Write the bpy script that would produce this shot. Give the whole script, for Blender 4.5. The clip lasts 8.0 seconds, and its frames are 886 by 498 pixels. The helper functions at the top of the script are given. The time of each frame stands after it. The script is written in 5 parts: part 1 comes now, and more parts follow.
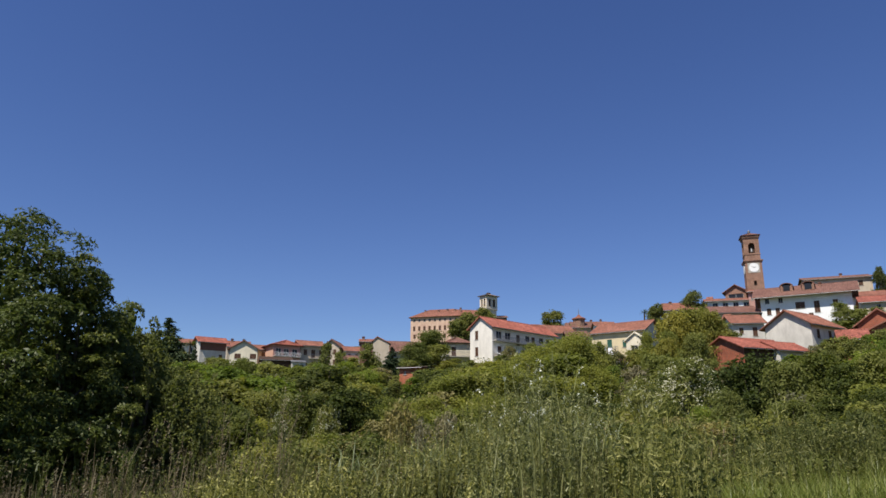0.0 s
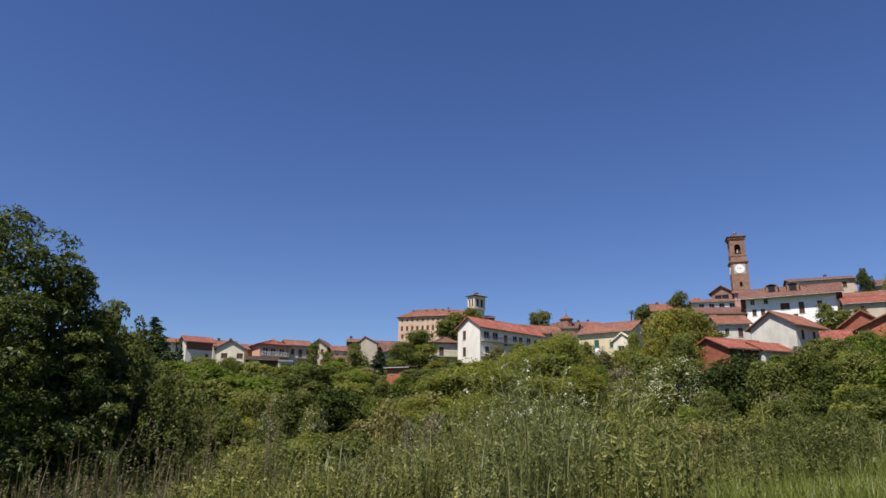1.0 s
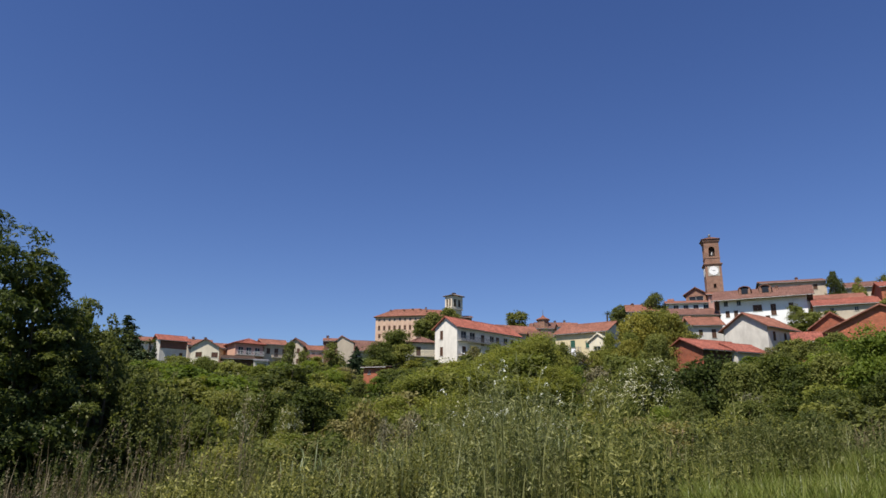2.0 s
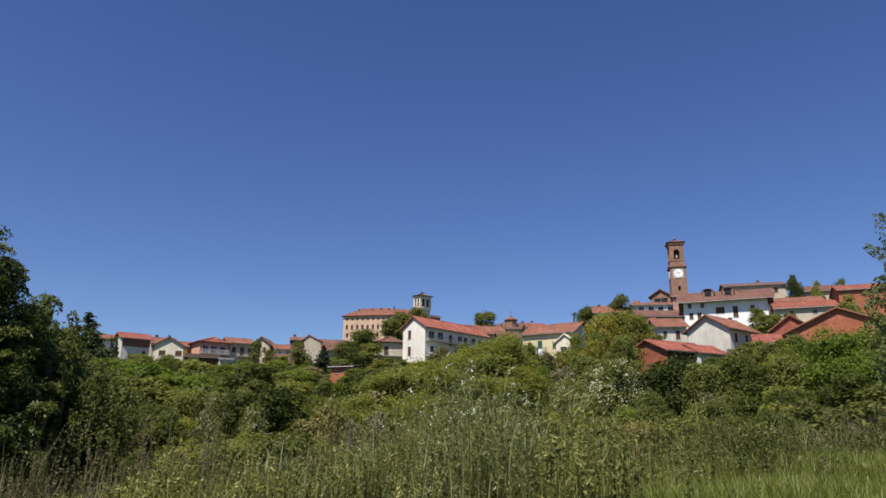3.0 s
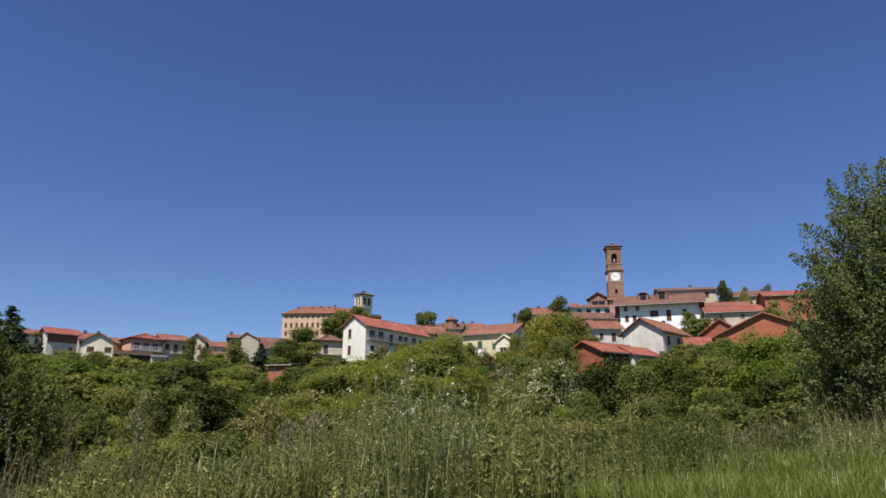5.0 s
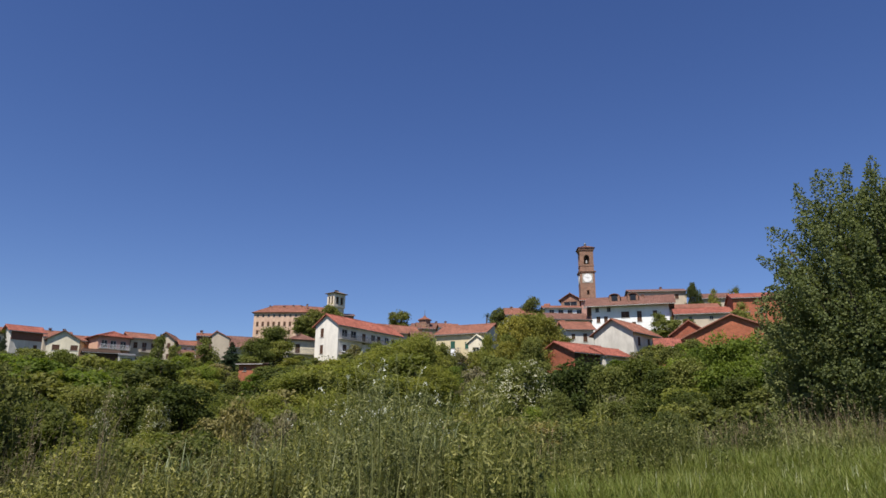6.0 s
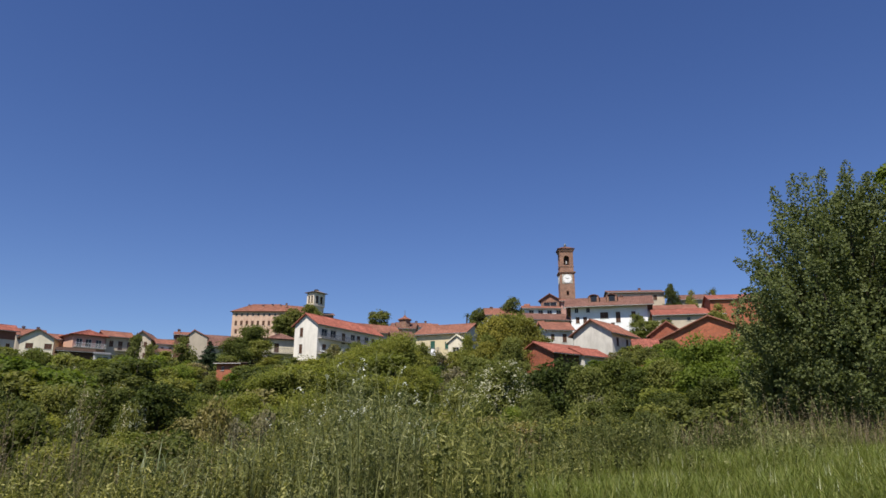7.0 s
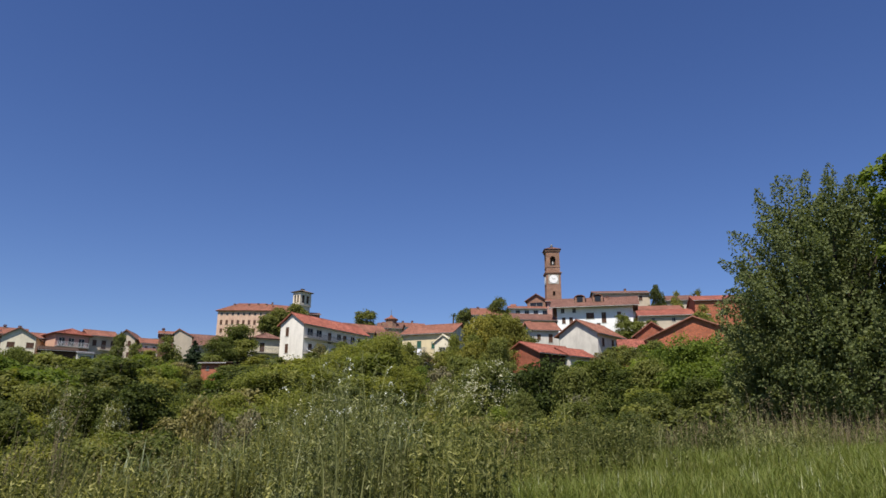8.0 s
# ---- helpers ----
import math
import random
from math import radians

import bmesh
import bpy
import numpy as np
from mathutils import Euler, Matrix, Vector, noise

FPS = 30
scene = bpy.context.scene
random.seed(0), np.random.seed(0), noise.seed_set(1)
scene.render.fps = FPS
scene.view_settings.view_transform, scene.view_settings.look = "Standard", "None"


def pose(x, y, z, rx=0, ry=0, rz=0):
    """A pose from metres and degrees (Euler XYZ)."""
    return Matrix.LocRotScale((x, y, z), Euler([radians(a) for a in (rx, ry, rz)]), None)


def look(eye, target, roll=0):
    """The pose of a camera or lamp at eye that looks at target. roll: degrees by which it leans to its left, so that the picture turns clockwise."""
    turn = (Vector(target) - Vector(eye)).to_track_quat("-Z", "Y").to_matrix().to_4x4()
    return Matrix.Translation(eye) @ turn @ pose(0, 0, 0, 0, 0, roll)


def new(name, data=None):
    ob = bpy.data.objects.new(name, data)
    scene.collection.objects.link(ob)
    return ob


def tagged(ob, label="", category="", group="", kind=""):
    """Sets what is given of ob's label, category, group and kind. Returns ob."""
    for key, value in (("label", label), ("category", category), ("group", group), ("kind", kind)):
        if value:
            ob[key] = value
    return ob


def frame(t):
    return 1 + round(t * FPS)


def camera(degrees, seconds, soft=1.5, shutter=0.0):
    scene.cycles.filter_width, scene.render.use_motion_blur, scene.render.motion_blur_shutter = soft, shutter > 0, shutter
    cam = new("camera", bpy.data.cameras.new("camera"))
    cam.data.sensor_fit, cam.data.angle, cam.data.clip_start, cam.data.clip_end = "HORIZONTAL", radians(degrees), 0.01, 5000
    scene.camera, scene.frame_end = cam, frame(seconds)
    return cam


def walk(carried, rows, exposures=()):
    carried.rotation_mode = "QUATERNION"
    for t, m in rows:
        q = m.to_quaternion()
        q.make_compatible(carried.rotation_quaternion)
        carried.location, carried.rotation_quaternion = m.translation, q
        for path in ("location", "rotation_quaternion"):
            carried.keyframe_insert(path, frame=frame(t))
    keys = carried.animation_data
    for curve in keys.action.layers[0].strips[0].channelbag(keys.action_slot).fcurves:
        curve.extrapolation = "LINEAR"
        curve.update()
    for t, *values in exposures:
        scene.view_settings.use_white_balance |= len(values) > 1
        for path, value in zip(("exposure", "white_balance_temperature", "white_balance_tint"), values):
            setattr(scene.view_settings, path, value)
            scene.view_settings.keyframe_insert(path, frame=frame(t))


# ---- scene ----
# A hill village seen over a meadow and a wooded slope. The camera stands on a tripod and turns to its right.
cam = camera(65.37, 8.0, soft=1.55)
EYE, TILT, LEAN = 1.6, 15.15, 0.41
ROWS = [
    (0.0, 0.000),
    (0.5, 0.382),
    (1.0, 1.016),
    (1.5, 1.817),
    (3.0, 5.572),
    (3.5, 6.857),
    (4.0, 8.144),
    (4.5, 9.302),
    (6.0, 12.749),
    (6.5, 13.620),
    (7.0, 14.412),
    (7.5, 15.079),
    (8.0, 15.540),
]
walk(cam, [(t, pose(0, 0, EYE, 90 + TILT, 0, -yaw) @ pose(0, 0, 0, 0, 0, LEAN)) for t, yaw in ROWS])

# ---- light ----
SUN_AZ, SUN_EL = 218.0, 57.5      # compass degrees clockwise from +y, degrees up
scene.view_settings.exposure = 0.4
world = bpy.data.worlds.new("sky")
scene.world = world
world.use_nodes = True
wn = world.node_tree.nodes
wl = world.node_tree.links
wn.clear()
w_out = wn.new("ShaderNodeOutputWorld")
w_bg = wn.new("ShaderNodeBackground")
w_sky = wn.new("ShaderNodeTexSky")
w_sky.sky_type = "NISHITA"
w_sky.sun_disc = False
w_sky.sun_elevation = radians(SUN_EL)
w_sky.sun_rotation = radians(SUN_AZ)
w_sky.altitude = 300
w_sky.air_density = 1.0
w_sky.dust_density = 0.0
w_sky.ozone_density = 4.0
w_bg.inputs["Strength"].default_value = 0.083
w_co = wn.new("ShaderNodeTexCoord")
w_map = wn.new("ShaderNodeMapping")          # clear mountain air: little whitening towards the horizon
w_map.inputs["Location"].default_value = (0, 0, 0.024)
w_nrm = wn.new("ShaderNodeVectorMath")
w_nrm.operation = "NORMALIZE"
wl.new(w_co.outputs["Generated"], w_map.inputs["Vector"])
wl.new(w_map.outputs[0], w_nrm.inputs[0])
wl.new(w_nrm.outputs[0], w_sky.inputs["Vector"])
w_hue = wn.new("ShaderNodeHueSaturation")
w_hue.inputs["Hue"].default_value = 0.516
w_hue.inputs["Saturation"].default_value = 1.16
wl.new(w_sky.outputs[0], w_hue.inputs["Color"])
wl.new(w_hue.outputs[0], w_bg.inputs["Color"])
wl.new(w_bg.outputs[0], w_out.inputs["Surface"])
sun = new("sun", bpy.data.lights.new("sun", "SUN"))
sun.data.energy, sun.data.angle, sun.data.color = 5.0, radians(0.53), (1.0, 0.95, 0.87)
sa, se = radians(SUN_AZ), radians(SUN_EL)
sun.matrix_world = look((60 * math.sin(sa), 60 * math.cos(sa), 90), (60 * math.sin(sa) - math.sin(sa) * math.cos(se), 60 * math.cos(sa) - math.cos(sa) * math.cos(se), 90 - math.sin(se)))


# ---- materials ----
def mat_base(name, rough):
    m = bpy.data.materials.new(name)
    m.use_nodes = True
    n, l = m.node_tree.nodes, m.node_tree.links
    b = n["Principled BSDF"]
    b.inputs["Roughness"].default_value = rough
    b.inputs["Specular IOR Level"].default_value = 0.25
    return m, n, l, b


def ramp_node(n, stops):
    r = n.new("ShaderNodeValToRGB")
    el = r.color_ramp.elements
    while len(el) < len(stops):
        el.new(0.5)
    for e, (p, c) in zip(el, stops):
        e.position, e.color = p, (*c, 1)
    return r


def noise_node(n, l, coord, scale, detail=4.0, rough=0.6):
    t = n.new("ShaderNodeTexNoise")
    t.inputs["Scale"].default_value = scale
    t.inputs["Detail"].default_value = detail
    t.inputs["Roughness"].default_value = rough
    l.new(coord, t.inputs["Vector"])
    return t


def mixc(n, l, kind, fac, a, b):
    m = n.new("ShaderNodeMix")
    m.data_type, m.blend_type = "RGBA", kind
    for sock, v in ((0, fac), (6, a), (7, b)):
        if isinstance(v, (int, float)):
            m.inputs[sock].default_value = v
        elif isinstance(v, tuple):
            m.inputs[sock].default_value = (*v, 1)
        else:
            l.new(v, m.inputs[sock])
    return m.outputs[2]


def shade(c, k):
    return tuple(min(1.0, v * k) for v in c)


def plaster(name, col, dirt=(0.30, 0.27, 0.22), amount=0.5):
    """Lime plaster: blotches, rain streaks and fine grain."""
    m, n, l, b = mat_base(name, 0.9)
    co = n.new("ShaderNodeTexCoord").outputs["Object"]
    big = noise_node(n, l, co, 0.35, 5)
    fine = noise_node(n, l, co, 3.0, 6, 0.7)
    mp = n.new("ShaderNodeMapping")
    mp.inputs["Scale"].default_value = (0.9, 0.9, 0.3)
    l.new(co, mp.inputs["Vector"])
    streak = noise_node(n, l, mp.outputs[0], 1.0, 4)
    r1 = ramp_node(n, [(0.42, (0, 0, 0)), (0.75, (1, 1, 1))])
    l.new(streak.outputs[0], r1.inputs[0])
    sc = n.new("ShaderNodeMath")
    sc.operation = "MULTIPLY"
    sc.inputs[1].default_value = amount
    l.new(r1.outputs[0], sc.inputs[0])
    r2 = ramp_node(n, [(0.3, shade(col, 0.86)), (0.7, shade(col, 1.06))])
    l.new(big.outputs[0], r2.inputs[0])
    r3 = ramp_node(n, [(0.3, (0.9, 0.9, 0.9)), (0.7, (1, 1, 1))])
    l.new(fine.outputs[0], r3.inputs[0])
    c = mixc(n, l, "MULTIPLY", 1.0, r2.outputs[0], r3.outputs[0])
    c = mixc(n, l, "MIX", sc.outputs[0], c, dirt)
    l.new(c, b.inputs["Base Color"])
    bump = n.new("ShaderNodeBump")
    bump.inputs["Strength"].default_value = 0.3
    bump.inputs["Distance"].default_value = 0.03
    l.new(fine.outputs[0], bump.inputs["Height"])
    l.new(bump.outputs[0], b.inputs["Normal"])
    return m


def brickwork(name, col, mortar=(0.27, 0.16, 0.11)):
    m, n, l, b = mat_base(name, 0.92)
    co = n.new("ShaderNodeTexCoord").outputs["Object"]
    sep = n.new("ShaderNodeSeparateXYZ")
    l.new(co, sep.inputs[0])
    add = n.new("ShaderNodeMath")
    l.new(sep.outputs[0], add.inputs[0])
    l.new(sep.outputs[1], add.inputs[1])
    cmb = n.new("ShaderNodeCombineXYZ")
    l.new(add.outputs[0], cmb.inputs[0])
    l.new(sep.outputs[2], cmb.inputs[1])
    br = n.new("ShaderNodeTexBrick")
    br.inputs["Scale"].default_value = 1.0
    br.inputs["Brick Width"].default_value = 0.26
    br.inputs["Row Height"].default_value = 0.075
    br.inputs["Mortar Size"].default_value = 0.012
    br.inputs["Color1"].default_value = (*shade(col, 0.8), 1)
    br.inputs["Color2"].default_value = (*shade(col, 1.2), 1)
    br.inputs["Mortar"].default_value = (*mortar, 1)
    l.new(cmb.outputs[0], br.inputs["Vector"])
    big = noise_node(n, l, co, 0.8, 7, 0.75)
    r = ramp_node(n, [(0.3, (0.58, 0.57, 0.56)), (0.5, (0.9, 0.88, 0.86)), (0.72, (1.2, 1.16, 1.1))])
    l.new(big.outputs[0], r.inputs[0])
    l.new(mixc(n, l, "MULTIPLY", 1.0, br.outputs[0], r.outputs[0]), b.inputs["Base Color"])
    bump = n.new("ShaderNodeBump")
    bump.inputs["Strength"].default_value = 0.5
    bump.inputs["Distance"].default_value = 0.02
    l.new(br.outputs["Fac"], bump.inputs["Height"])
    bump.invert = True
    l.new(bump.outputs[0], b.inputs["Normal"])
    return m


def rooftile(name, col):
    """Fired clay tiles in rows, lichened and bleached by patches."""
    m, n, l, b = mat_base(name, 0.85)
    co = n.new("ShaderNodeTexCoord").outputs["Object"]
    big = noise_node(n, l, co, 0.3, 6, 0.7)
    mid = noise_node(n, l, co, 2.2, 3, 0.7)
    fine = n.new("ShaderNodeTexVoronoi")
    fine.inputs["Scale"].default_value = 4.0
    l.new(co, fine.inputs["Vector"])
    r1 = ramp_node(n, [(0.28, shade(col, 0.62)), (0.5, col), (0.78, (min(1, col[0] * 1.35), col[1] * 1.5, col[2] * 1.6))])
    l.new(big.outputs[0], r1.inputs[0])
    r2 = ramp_node(n, [(0.3, (0.5, 0.5, 0.5)), (0.5, (0.9, 0.9, 0.9)), (0.72, (1.3, 1.26, 1.2))])
    l.new(mid.outputs[0], r2.inputs[0])
    c = mixc(n, l, "MULTIPLY", 1.0, r1.outputs[0], r2.outputs[0])
    r3 = ramp_node(n, [(0.0, (0.7, 0.68, 0.66)), (1.0, (1.2, 1.2, 1.2))])
    l.new(fine.outputs["Color"], r3.inputs[0])
    c = mixc(n, l, "MULTIPLY", 0.8, c, r3.outputs[0])
    l.new(c, b.inputs["Base Color"])
    return m


def plain(name, col, rough=0.7, vary=0.2, scale=2.0, metal=0.0):
    m, n, l, b = mat_base(name, rough)
    b.inputs["Metallic"].default_value = metal
    co = n.new("ShaderNodeTexCoord").outputs["Object"]
    t = noise_node(n, l, co, scale, 5, 0.65)
    r = ramp_node(n, [(0.3, shade(col, 1 - vary)), (0.7, shade(col, 1 + vary))])
    l.new(t.outputs[0], r.inputs[0])
    l.new(r.outputs[0], b.inputs["Base Color"])
    return m


def glass(name):
    m, n, l, b = mat_base(name, 0.2)
    b.inputs["Base Color"].default_value = (0.02, 0.022, 0.025, 1)
    b.inputs["Specular IOR Level"].default_value = 0.3
    return m


def leafy(name, cols, trans=0.35, rough=0.65):
    """Leaf blades: each differs a little, each plant differs a little, light passes through."""
    m = bpy.data.materials.new(name)
    m.use_nodes = True
    n, l = m.node_tree.nodes, m.node_tree.links
    b = n["Principled BSDF"]
    b.inputs["Roughness"].default_value = rough
    b.inputs["Specular IOR Level"].default_value = 0.35 if rough < 0.4 else 0.2
    geo = n.new("ShaderNodeNewGeometry")
    info = n.new("ShaderNodeObjectInfo")
    r = ramp_node(n, [(i / (len(cols) - 1), c) for i, c in enumerate(cols)])
    l.new(geo.outputs["Random Per Island"], r.inputs[0])
    r2 = ramp_node(n, [(0.0, (0.66, 0.72, 0.7)), (0.5, (1, 1, 1)), (1.0, (1.32, 1.22, 1.05))])
    l.new(info.outputs["Random"], r2.inputs[0])
    c = mixc(n, l, "MULTIPLY", 1.0, r.outputs[0], r2.outputs[0])
    l.new(c, b.inputs["Base Color"])
    tr = n.new("ShaderNodeBsdfTranslucent")
    warm = mixc(n, l, "MULTIPLY", 1.0, c, (1.18, 1.2, 0.7))
    l.new(warm, tr.inputs["Color"])
    mx = n.new("ShaderNodeMixShader")
    mx.inputs[0].default_value = trans
    l.new(b.outputs[0], mx.inputs[1])
    l.new(tr.outputs[0], mx.inputs[2])
    l.new(mx.outputs[0], n["Material Output"].inputs["Surface"])
    return m


def soil(name):
    m, n, l, b = mat_base(name, 0.95)
    co = n.new("ShaderNodeTexCoord").outputs["Object"]
    a = noise_node(n, l, co, 0.15, 6, 0.7)
    f = noise_node(n, l, co, 5.0, 6, 0.75)
    r = ramp_node(n, [(0.3, (0.035, 0.05, 0.015)), (0.5, (0.055, 0.075, 0.02)), (0.72, (0.10, 0.095, 0.045))])
    l.new(a.outputs[0], r.inputs[0])
    r2 = ramp_node(n, [(0.3, (0.55, 0.55, 0.5)), (0.7, (1.25, 1.25, 1.2))])
    l.new(f.outputs[0], r2.inputs[0])
    l.new(mixc(n, l, "MULTIPLY", 1.0, r.outputs[0], r2.outputs[0]), b.inputs["Base Color"])
    bump = n.new("ShaderNodeBump")
    bump.inputs["Strength"].default_value = 0.8
    bump.inputs["Distance"].default_value = 0.1
    l.new(f.outputs[0], bump.inputs["Height"])
    l.new(bump.outputs[0], b.inputs["Normal"])
    return m


M_WHITE = plaster("white_plaster", (0.78, 0.725, 0.635), amount=0.3)
M_BRIGHT = plaster("bright_plaster", (0.88, 0.87, 0.84), amount=0.10)
M_GREY = plaster("grey_plaster", (0.62, 0.58, 0.51), dirt=(0.34, 0.31, 0.27), amount=0.65)
M_CREAM = plaster("cream_plaster", (0.72, 0.65, 0.49), amount=0.35)
M_BEIGE = plaster("beige_plaster", (0.54, 0.45, 0.34), amount=0.4)
M_YELLOW = plaster("yellow_plaster", (0.66, 0.55, 0.34), amount=0.35)
M_PINK = plaster("pink_plaster", (0.62, 0.36, 0.25), amount=0.3)
# also the pink row house's front, whose shade is put into this duller tone
M_ROSE = plaster("rose_and_shaded_pink_plaster", (0.50, 0.27, 0.22), amount=0.4)
M_CASTLE = plaster("old_ochre_plaster", (0.66, 0.46, 0.33), dirt=(0.36, 0.20, 0.15), amount=0.75)
M_BRICK = brickwork("red_brick", (0.33, 0.092, 0.05))
M_BRICK_T = brickwork("tower_brick", (0.275, 0.14, 0.095), (0.33, 0.24, 0.18))
M_BRICK_O = brickwork("orange_brick", (0.43, 0.125, 0.062))
M_TILE = rooftile("clay_tile", (0.25, 0.105, 0.07))
M_TILE_R = rooftile("new_red_tile", (0.29, 0.095, 0.066))
M_TILE_B = rooftile("old_brown_tile", (0.18, 0.09, 0.068))
# timber, and the dark fill that stands for shade inside the towers
M_WOOD_SHADE = plain("dark_timber_and_shade", (0.06, 0.035, 0.022), 0.8)
M_SHUT = plain("brown_shutter", (0.10, 0.05, 0.03), 0.6)
M_BROWN_WALL = plain("brown_and_shaded_wall", (0.17, 0.085, 0.06), 0.8)
M_GREEN = plain("green_shutter", (0.03, 0.10, 0.07), 0.6)
M_FRAME = plain("window_frame_paint", (0.5, 0.47, 0.42), 0.6)
M_STONE = plain("grey_stone", (0.36, 0.33, 0.28), 0.9)
M_METAL = plain("grey_metal", (0.2, 0.2, 0.2), 0.5, metal=0.6)
M_CLOTH = plain("white_cloth", (0.8, 0.8, 0.8), 0.9, 0.05)
M_BELV = plaster("pale_stone_plaster", (0.74, 0.63, 0.49), dirt=(0.38, 0.30, 0.22), amount=0.4)
M_SLATE = plain("weathered_stone_tile", (0.16, 0.12, 0.095), 0.9, 0.3, 1.5)
M_GLASS = glass("window_glass")
M_SOIL = soil("meadow_soil")
M_BARK = plain("bark", (0.09, 0.07, 0.05), 0.95, 0.4, 6.0)
M_ELDER = leafy("cream_blossom", [(0.42, 0.41, 0.27), (0.62, 0.60, 0.44)], 0.2)
M_FLOWER = leafy("white_petals", [(0.62, 0.62, 0.47), (0.84, 0.83, 0.72)], 0.25)


# ---- helpers for building ----
def smoothstep(a, b, x):
    t = min(1.0, max(0.0, (x - a) / (b - a)))
    return t * t * (3 - 2 * t)


ANCHORS = [(0, 0, 0), (-10, 18, -0.6), (0, 20, 0.1), (10, 18, 0.9), (18, 17, 1.35), (0, -60, -2), (-150, -100, -4), (150, -100, 6),
           (-22, 39, -2.5), (-10, 44, -3.0), (4, 42, -1.5), (16, 39, -0.6), (21, 29, 1.6),
           (-48, 76, 3.0), (-26, 86, 3.2), (1, 85, 3.6), (25, 76, 4.5), (44, 67, 6.0), (49, 50, 6.0),
           (-44, 143, 12.5), (-19, 149, 13.5), (5, 142, 15.5), (32, 134, 14.5), (44, 112, 10.8), (60, 104, 13.5), (82, 101, 16.0),
           (-68, 177, 20.0), (-0, 285, 39.0), (27, 198, 27.0), (77, 185, 34.0), (92, 160, 30.0), (120, 140, 30.0),
           (-137, 145, 14.0), (-67, 60, 2.0), (162, 117, 24.0)]
_A = np.array(ANCHORS, float)


def _tps(d2):
    return np.where(d2 > 0, d2 * np.log(np.maximum(d2, 1e-9)), 0.0)


_D2 = ((_A[:, None, :2] - _A[None, :, :2]) ** 2).sum(-1) / 1e4
_n = len(_A)
_K = np.zeros((_n + 3, _n + 3))
_K[:_n, :_n] = _tps(_D2) + 0.002 * np.eye(_n)
_K[:_n, _n] = _K[_n, :_n] = 1
_K[:_n, _n + 1:] = _A[:, :2] / 100
_K[_n + 1:, :_n] = _A[:, :2].T / 100
_W = np.linalg.solve(_K, np.r_[_A[:, 2], 0, 0, 0])


def ground_np(x, y):
    x, y = np.asarray(x, float), np.asarray(y, float)
    d2 = ((x[..., None] - _A[:, 0]) ** 2 + (y[..., None] - _A[:, 1]) ** 2) / 1e4
    z = _tps(d2) @ _W[:_n] + _W[_n] + _W[_n + 1] * x / 100 + _W[_n + 2] * y / 100
    r = np.hypot(x, y)
    far = np.clip((r - 300) / 150, 0, 1)
    far = far * far * (3 - 2 * far)
    return np.clip(z, -8, 46) * (1 - far) + 12 * far


def ground(x, y):
    return float(ground_np(np.array([x]), np.array([y]))[0])


def mesh_np(name, verts, faces_n, mat, smooth=False):
    """A mesh of separate faces: verts holds faces_n corners for each face in turn."""
    me = bpy.data.meshes.new(name)
    nv = len(verts)
    nf = nv // faces_n
    me.vertices.add(nv)
    me.vertices.foreach_set("co", np.ascontiguousarray(verts, dtype=np.float32).ravel())
    me.loops.add(nv)
    me.loops.foreach_set("vertex_index", np.arange(nv, dtype=np.int32))
    me.polygons.add(nf)
    me.polygons.foreach_set("loop_start", np.arange(0, nv, faces_n, dtype=np.int32))
    me.polygons.foreach_set("loop_total", np.full(nf, faces_n, dtype=np.int32))
    me.update(calc_edges=True)
    me.materials.append(mat)
    return me


def poly_mesh(name, verts, faces, mat, smooth=False):
    me = bpy.data.meshes.new(name)
    me.from_pydata([tuple(v) for v in verts], [], faces)
    me.materials.append(mat)
    if smooth:
        me.shade_smooth()
    me.update()
    return me


class Build:
    """Collects plain shapes into one mesh."""

    def __init__(self):
        self.v, self.f = [], []

    def poly(self, pts):
        k = len(self.v)
        self.v += [tuple(p) for p in pts]
        self.f.append(tuple(range(k, k + len(pts))))
        return self

    def box(self, x0, y0, z0, x1, y1, z1, taper=0.0):
        k, t = len(self.v), taper
        self.v += [(x0, y0, z0), (x1, y0, z0), (x1, y1, z0), (x0, y1, z0), (x0 + t, y0 + t, z1), (x1 - t, y0 + t, z1), (x1 - t, y1 - t, z1), (x0 + t, y1 - t, z1)]
        self.f += [tuple(k + i for i in q) for q in ((0, 3, 2, 1), (4, 5, 6, 7), (0, 1, 5, 4), (1, 2, 6, 5), (2, 3, 7, 6), (3, 0, 4, 7))]
        return self

    def tube(self, pts, radii, sides=7):
        k = len(self.v)
        for i, (p, r) in enumerate(zip(pts, radii)):
            a = Vector(pts[min(i + 1, len(pts) - 1)]) - Vector(pts[max(i - 1, 0)])
            q = a.to_track_quat("Z", "Y")
            for s in range(sides):
                w = 2 * math.pi * s / sides
                self.v.append(tuple(Vector(p) + q @ Vector((r * math.cos(w), r * math.sin(w), 0))))
        for i in range(len(pts) - 1):
            for s in range(sides):
                s2 = (s + 1) % sides
                self.f.append((k + i * sides + s, k + i * sides + s2, k + (i + 1) * sides + s2, k + (i + 1) * sides + s))
        self.f.append(tuple(k + s for s in reversed(range(sides))))
        self.f.append(tuple(k + (len(pts) - 1) * sides + s for s in range(sides)))
        return self

    def mesh(self, name, mat, smooth=False):
        return poly_mesh(name, self.v, self.f, mat, smooth)


def part(name, me, parent, label="", at=None):
    ob = new(name, me)
    ob.parent = parent
    if at is not None:
        ob.matrix_local = at
    if label:
        tagged(ob, label)
    return ob


